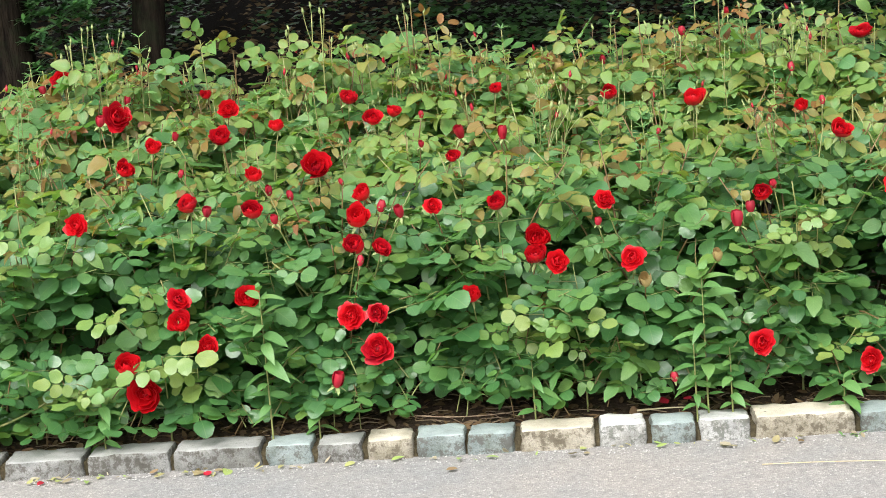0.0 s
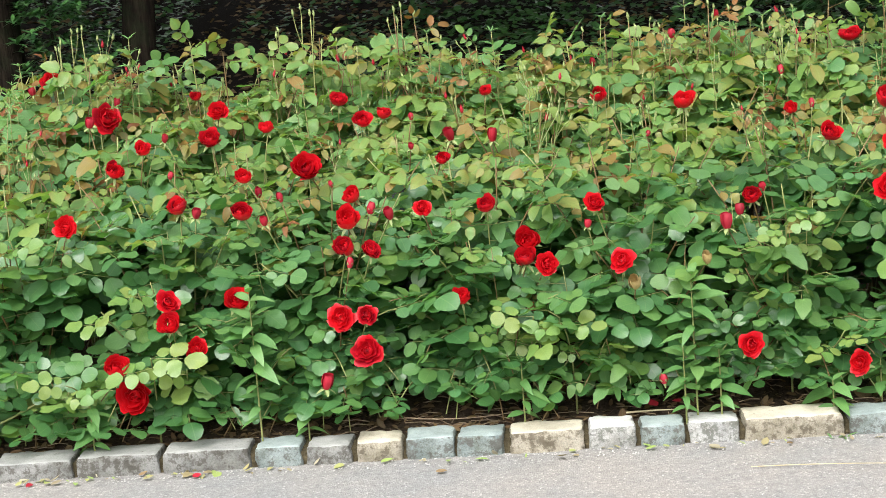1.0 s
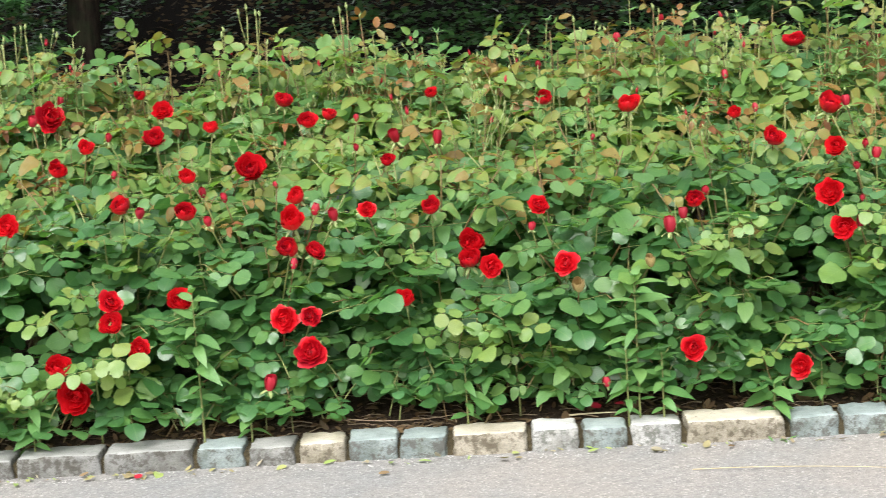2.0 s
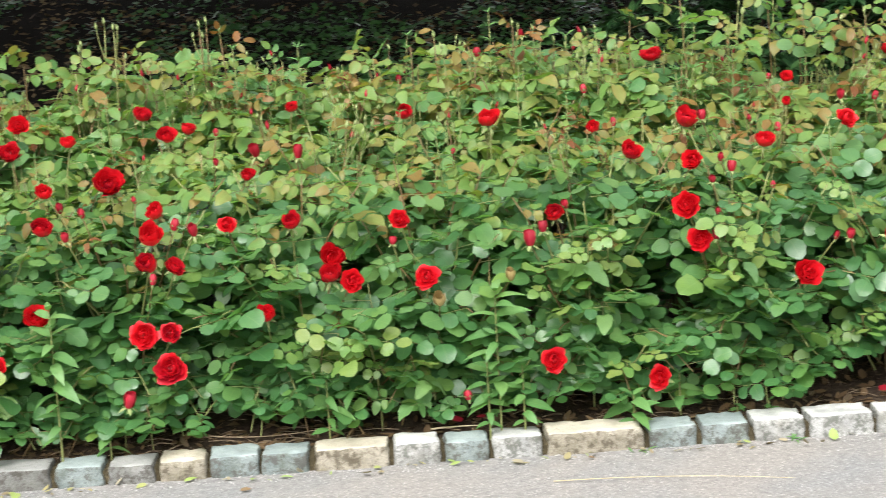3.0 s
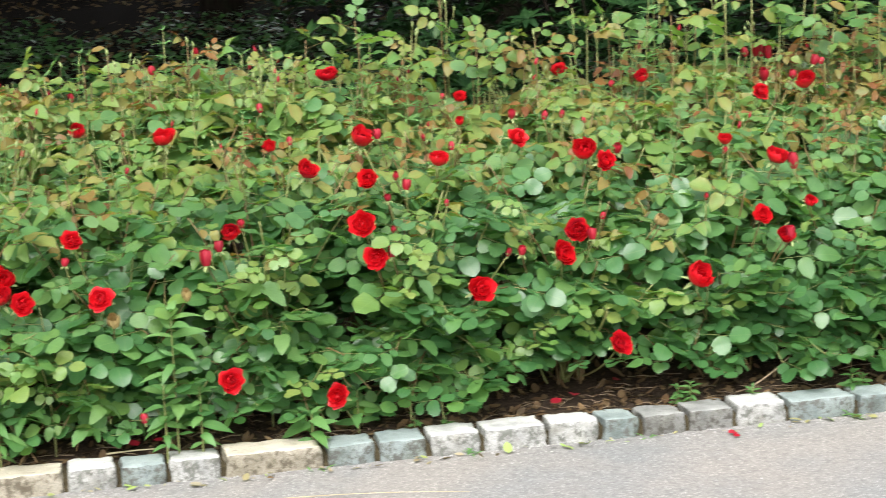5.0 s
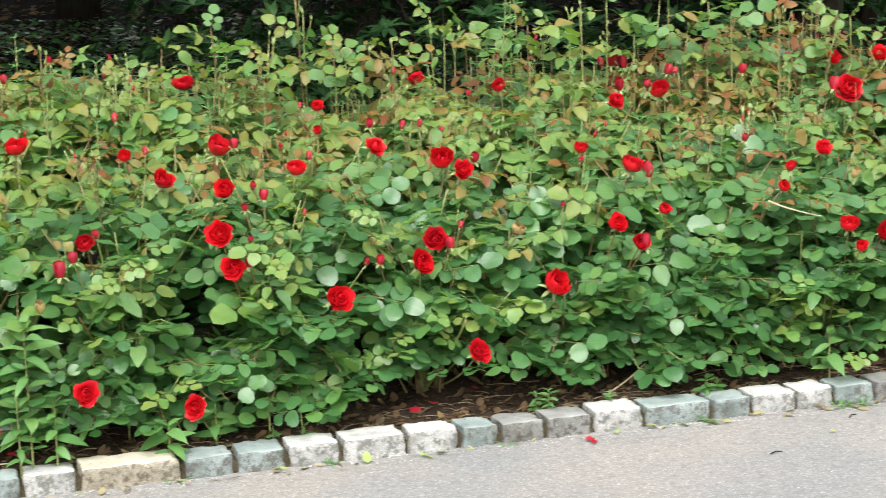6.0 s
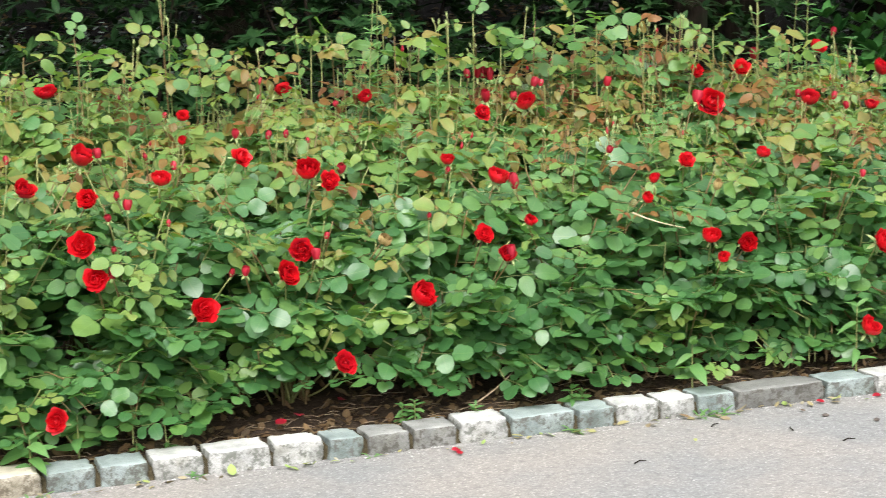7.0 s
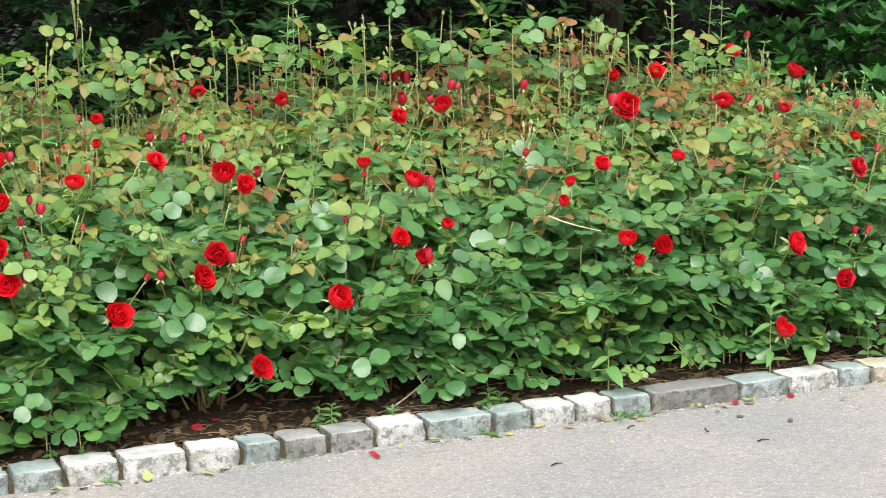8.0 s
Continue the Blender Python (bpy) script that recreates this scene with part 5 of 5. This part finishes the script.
SHOOTS = (
    (-1.62, 1.26, 1.04, "r"), (-1.57, 1.20, 1.07, "b"), (-1.55, 1.27, 1.11, "b"), (-1.49, 1.22, 1.02, "r"), (-1.47, 1.10, 1.11, "b"),
    (-1.31, 1.11, 1.03, "g"), (-1.24, 1.29, 1.00, "g"), (-1.15, 1.16, 1.09, "y"), (-1.05, 1.16, 1.05, "g"), (-0.97, 1.30, 1.00, "g"),
    (-0.89, 1.12, 1.02, "y"), (-0.88, 1.22, 1.07, "b"), (-0.81, 1.26, 1.12, "b"), (-0.76, 1.10, 1.12, "b"), (-0.75, 1.21, 1.04, "y"),
    (-0.71, 1.27, 1.04, "r"), (-0.63, 1.12, 1.00, "y"), (-0.58, 1.30, 1.03, "r"), (-0.51, 1.15, 1.10, "b"), (-0.49, 1.17, 1.11, "b"),
    (-0.46, 1.29, 1.09, "r"), (-0.38, 1.11, 0.97, "r"), (-0.32, 1.25, 0.94, "r"), (-0.27, 1.23, 1.01, "g"), (-0.20, 1.10, 0.95, "y"),
    (-0.12, 1.28, 0.92, "r"), (-0.05, 1.19, 1.03, "g"), (0.01, 1.13, 1.01, "g"), (0.13, 1.30, 1.03, "y"), (0.20, 1.13, 1.03, "b"),
    (0.23, 1.19, 0.95, "b"), (0.30, 1.28, 1.01, "r"), (0.32, 1.10, 0.97, "r"), (0.41, 1.23, 0.90, "y"), (0.44, 1.12, 1.08, "r"),
    (0.46, 1.25, 1.00, "b"), (0.51, 1.21, 1.04, "r"), (0.52, 1.11, 1.03, "g"), (0.58, 1.29, 0.98, "b"), (0.66, 1.17, 0.98, "y"),
    (0.76, 1.15, 0.98, "y"), (0.82, 1.27, 1.07, "g"), (0.93, 1.30, 0.98, "g"), (0.95, 1.10, 1.13, "g"), (1.02, 1.26, 1.04, "g"),
    (1.09, 1.10, 1.04, "y"), (1.12, 1.22, 1.03, "y"), (1.13, 1.12, 1.06, "b"), (1.25, 1.26, 1.20, "b"), (1.28, 1.30, 1.13, "b"),
    (1.34, 1.16, 1.05, "y"), (1.35, 1.27, 1.05, "y"), (1.39, 1.16, 0.99, "g"), (1.39, 1.20, 1.00, "g"), (1.49, 1.13, 1.04, "r"),
    (1.49, 1.29, 1.01, "r"), (1.52, 1.11, 1.04, "r"), (1.60, 1.22, 1.00, "r"), (1.70, 1.30, 1.13, "y"), (1.70, 1.14, 1.07, "g"),
    (1.78, 1.18, 1.09, "g"), (1.97, 1.11, 1.10, "g"), (1.99, 1.29, 1.14, "b"), (2.10, 1.24, 1.07, "g"), (2.15, 1.10, 1.12, "b"),
    (2.16, 1.24, 1.10, "b"), (2.21, 1.28, 1.03, "g"), (2.27, 1.18, 1.16, "g"), (2.35, 1.14, 1.05, "g"), (2.47, 1.13, 1.13, "g"),
    (2.51, 1.30, 1.12, "b"), (2.56, 1.19, 1.04, "y"), (2.68, 1.10, 1.11, "g"), (2.68, 1.28, 1.14, "g"), (2.82, 1.25, 1.03, "b"),
    (2.86, 1.11, 1.06, "b"), (2.86, 1.23, 1.13, "r"), (2.98, 1.17, 1.07, "r"), (2.99, 1.29, 1.02, "r"), (3.02, 1.15, 1.09, "b"),
    (3.13, 1.12, 1.08, "y"), (3.15, 1.30, 1.03, "r"), (3.30, 1.27, 0.95, "r"), (3.36, 1.21, 1.13, "b"), (3.42, 1.10, 1.01, "g"),
    (3.71, 1.12, 0.94, "b"), (3.71, 1.27, 1.00, "b"), (3.74, 1.21, 0.95, "b"), (3.92, 1.15, 0.89, "b"), (3.92, 1.30, 0.87, "b"),
    (3.98, 1.17, 0.86, "r"), (4.10, 1.11, 0.76, "r"), (4.16, 1.29, 0.76, "r"), (4.24, 1.23, 0.68, "r"),
)
for i, (x, y, top, kind) in enumerate(SHOOTS):
    tall_shoot(x, y, top, kind, 500 + i)


# mulch, twigs, fallen leaves and petals
def scatter(name, label, category, count, area, z_of, make, mats, seed):
    rng = random.Random(seed)
    b = Build()
    for i in range(count):
        x, y = rng.uniform(area[0], area[1]), area[2] + (area[3] - area[2]) * rng.random() ** 1.5
        make(b, rng, x, y, z_of(x, y))
    tagged(put(name, b.mesh(name, mats)), label, category, kind="stuff")


def chip(b, rng, x, y, z):
    a, s = rng.uniform(0, 6.28), rng.uniform(0.012, 0.04)
    leaflet(b, Vector((x, y, z + 0.003)), (math.cos(a), math.sin(a), rng.uniform(-0.1, 0.35)), (rng.uniform(-0.4, 0.4), rng.uniform(-0.4, 0.4), 1), s, s * rng.uniform(0.25, 0.7), 0.3, rng.uniform(-0.4, 0.4), fine=1)


def stick(b, rng, x, y, z):
    a, s = rng.uniform(0, 6.28), rng.uniform(0.03, 0.12)
    d = Vector((math.cos(a), math.sin(a) * 0.6, rng.uniform(-0.05, 0.1))) * s
    p = Vector((x, y, z + 0.006))
    tube(b, [p - d / 2, p + Vector((0, 0, 0.004)), p + d / 2], 0.0016, 0.0008, 4)


def pebble(b, rng, x, y, z):
    s = 0.001 + 0.003 * rng.random() ** 2.5
    v = [(x + s * rng.uniform(0.6, 1.2) * math.cos(a), y + s * math.sin(a), z) for a in (0.3, 1.6, 2.8, 4.2, 5.4)] + [(x, y, z + s * 0.9)]
    b.add(v, [(k, (k + 1) % 5, 5) for k in range(5)])


scatter("mulch", "brown leaf mulch and bark chips on the soil", "mulch", 4600, (-2.2, 4.6, 0.115, 0.6), bed_z, chip, [LEAF_DRY], 61)
scatter("twigs", "dry pruned twigs lying on the soil", "twigs", 420, (-2.0, 4.4, 0.12, 0.45), bed_z, stick, [TWIG], 62)
scatter("grit", "loose pale grit on the asphalt path", "grit", 1300, (-2.0, 4.4, -1.0, -0.005), lambda x, y: 0.003, pebble, [GRIT], 63)
scatter("gutter_grit", "grey gravel washed along the foot of the kerb", "grit", 3000, (-2.0, 4.4, -0.004, -0.07), lambda x, y: 0.003, pebble, [GRIT], 65)
scatter("kerb_debris", "bits of straw and leaf caught along the kerb", "debris", 170, (-1.8, 4.0, -0.004, -0.06), lambda x, y: 0.002, chip, [LEAF_FALLEN], 64)


def one_leaf(name, x, y, z, size, mat, label, category, seed, wide=0.6):
    rng = random.Random(seed)
    b = Build()
    a = rng.uniform(0, 6.28)
    leaflet(b, Vector((0, 0, 0.002)), (math.cos(a), math.sin(a), 0.1), (0.1, -0.2, 1), size, size * wide, 0.35, rng.uniform(-0.3, 0.3))
    tagged(put(name, b.mesh(name, [mat]), m=Matrix.Translation((x, y, z))), label, category, "fallen leaves and petals")


for i, (x, y, s) in enumerate(((-1.46, -0.05, 0.035), (-1.38, -0.03, 0.045), (-1.28, -0.02, 0.03), (-1.15, -0.015, 0.04), (-1.06, -0.02, 0.045), (-0.78, -0.05, 0.03), (-0.62, -0.02, 0.05), (-0.38, -0.13, 0.045), (-0.05, -0.02, 0.04), (0.2, -0.02, 0.03), (0.32, -0.06, 0.055), (0.5, -0.05, 0.035),
                               (0.63, -0.02, 0.035), (0.9, -0.02, 0.035), (1.3, -0.02, 0.05), (2.43, -0.02, 0.06), (2.50, -0.05, 0.05), (2.80, -0.06, 0.045), (3.1, 0.0, 0.04), (2.75, -0.1, 0.035), (3.15, -0.12, 0.04), (2.32, -0.25, 0.03))):
    one_leaf("fallen_leaf", x, y, 0.004, s * 0.62, LEAF_FALLEN if i % 4 != 3 else LEAF_DRY, "yellowing fallen leaf on the path by the kerb", "leaf", 700 + i)
for i, (x, y, z, s) in enumerate(((-1.42, -0.04, 0.004, 0.03), (-1.0, -0.06, 0.004, 0.035), (1.72, -0.06, 0.004, 0.04), (1.7, -0.1, 0.004, 0.03), (2.86, -0.03, 0.004, 0.04), (3.05, -0.03, 0.004, 0.04), (0.12, 0.14, 0.068, 0.06), (0.18, 0.13, 0.068, 0.05), (0.24, 0.15, 0.07, 0.04), (1.28, 0.16, 0.07, 0.05), (1.36, 0.22, 0.075, 0.05), (1.5, 0.3, 0.08, 0.04), (2.0, 0.16, 0.07, 0.03), (3.3, -0.2, 0.004, 0.03))):
    one_leaf("fallen_petal", x, y, z, s * 0.65, BUD_RED, "fallen red rose petal on the ground", "petal", 800 + i, 0.9)
b = Build()
tube(b, bezier(Vector((0.379, -0.230, 0.006)), Vector((0.685, -0.250, 0.012)), Vector((0.938, -0.334, 0.006)), 10), 0.0014, 0.0007, 5)
tagged(put("straw", b.mesh("straw", [STRAW])), "long dry straw stalk lying on the path", "straw")

for i, (x, y, turn) in enumerate(((2.10, -0.36, 20), (2.62, -0.24, 75), (2.70, -0.40, 10), (2.45, -0.12, 40))):
    rng = random.Random(900 + i)
    b = Build()
    tube(b, [Vector((-0.02, 0, 0.004)), Vector((0, 0.003, 0.006)), Vector((0.018, -0.004, 0.004))], 0.0022, 0.0012, 5)
    tagged(put("twig", b.mesh("twig", [BARK]), m=pose(x, y, 0, 0, 0, turn)), "small dark twig lying on the path", "twig", "bits on the path")
for i, (x, y) in enumerate(((2.78, -0.16), (2.88, -0.26))):
    bm = bmesh.new()
    bmesh.ops.create_icosphere(bm, subdivisions=2, radius=0.008)
    for v in bm.verts:
        v.co = Vector((v.co.x * 1.4, v.co.y, v.co.z * 0.6)) * (1 + 0.25 * noise.noise(v.co * 90 + Vector((i * 3.0, 0, 0))))
    me = bpy.data.meshes.new("pebble")
    bm.to_mesh(me)
    bm.free()
    me.materials.append(PEBBLE)
    tagged(put("pebble", me, m=pose(x, y, 0.005, 0, 0, i * 50)), "small dark pebble lying on the path", "pebble", "bits on the path")

# single dry stems that lie over the soil or hang in the bushes
for name, label, a, c, e, r, mat in (
        ("twig", "long thin dry twig lying behind the kerb", (-0.475, 0.14, 0.075), (-0.3, 0.13, 0.05), (-0.095, 0.15, 0.085), 0.002, TWIG),
        ("twig", "short dry twig lying on the soil behind the kerb", (0.1, 0.13, 0.056), (0.16, 0.13, 0.06), (0.235, 0.135, 0.056), 0.003, STRAW),
        ("twig", "dry twig lying on the soil under the roses", (1.86, 0.17, 0.065), (1.93, 0.17, 0.1), (1.99, 0.2, 0.14), 0.003, TWIG),
        ("cane_stub", "pale cut cane reaching out over the kerb", (-1.58, 0.08, 0.12), (-1.46, 0.1, 0.15), (-1.36, 0.2, 0.22), 0.004, CANE),
        ("dry_stalk", "cream dry stalk hanging among green leaves", (2.366, 0.21, 0.56), (2.424, 0.19, 0.53), (2.515, 0.17, 0.51), 0.003, STRAW)):
    b = Build()
    tube(b, bezier(Vector(a), Vector(c), Vector(e), 8), r, r * 0.5, 5)
    tagged(put(name, b.mesh(name, [mat])), label, "twig" if name != "cane_stub" else "cane", "single dry stems")

# the small grey marker half hidden among the stems
b = Build()
tube(b, [Vector((0, 0, 0)), Vector((0, 0, 0.3)), Vector((0, 0, 0.57))], 0.028, 0.026, 12)
tagged(put("marker_post", b.mesh("marker_post", [METAL]), m=Matrix.Translation((-0.48, 0.6, 0.06))), "grey metal post half hidden among the roses", "post")
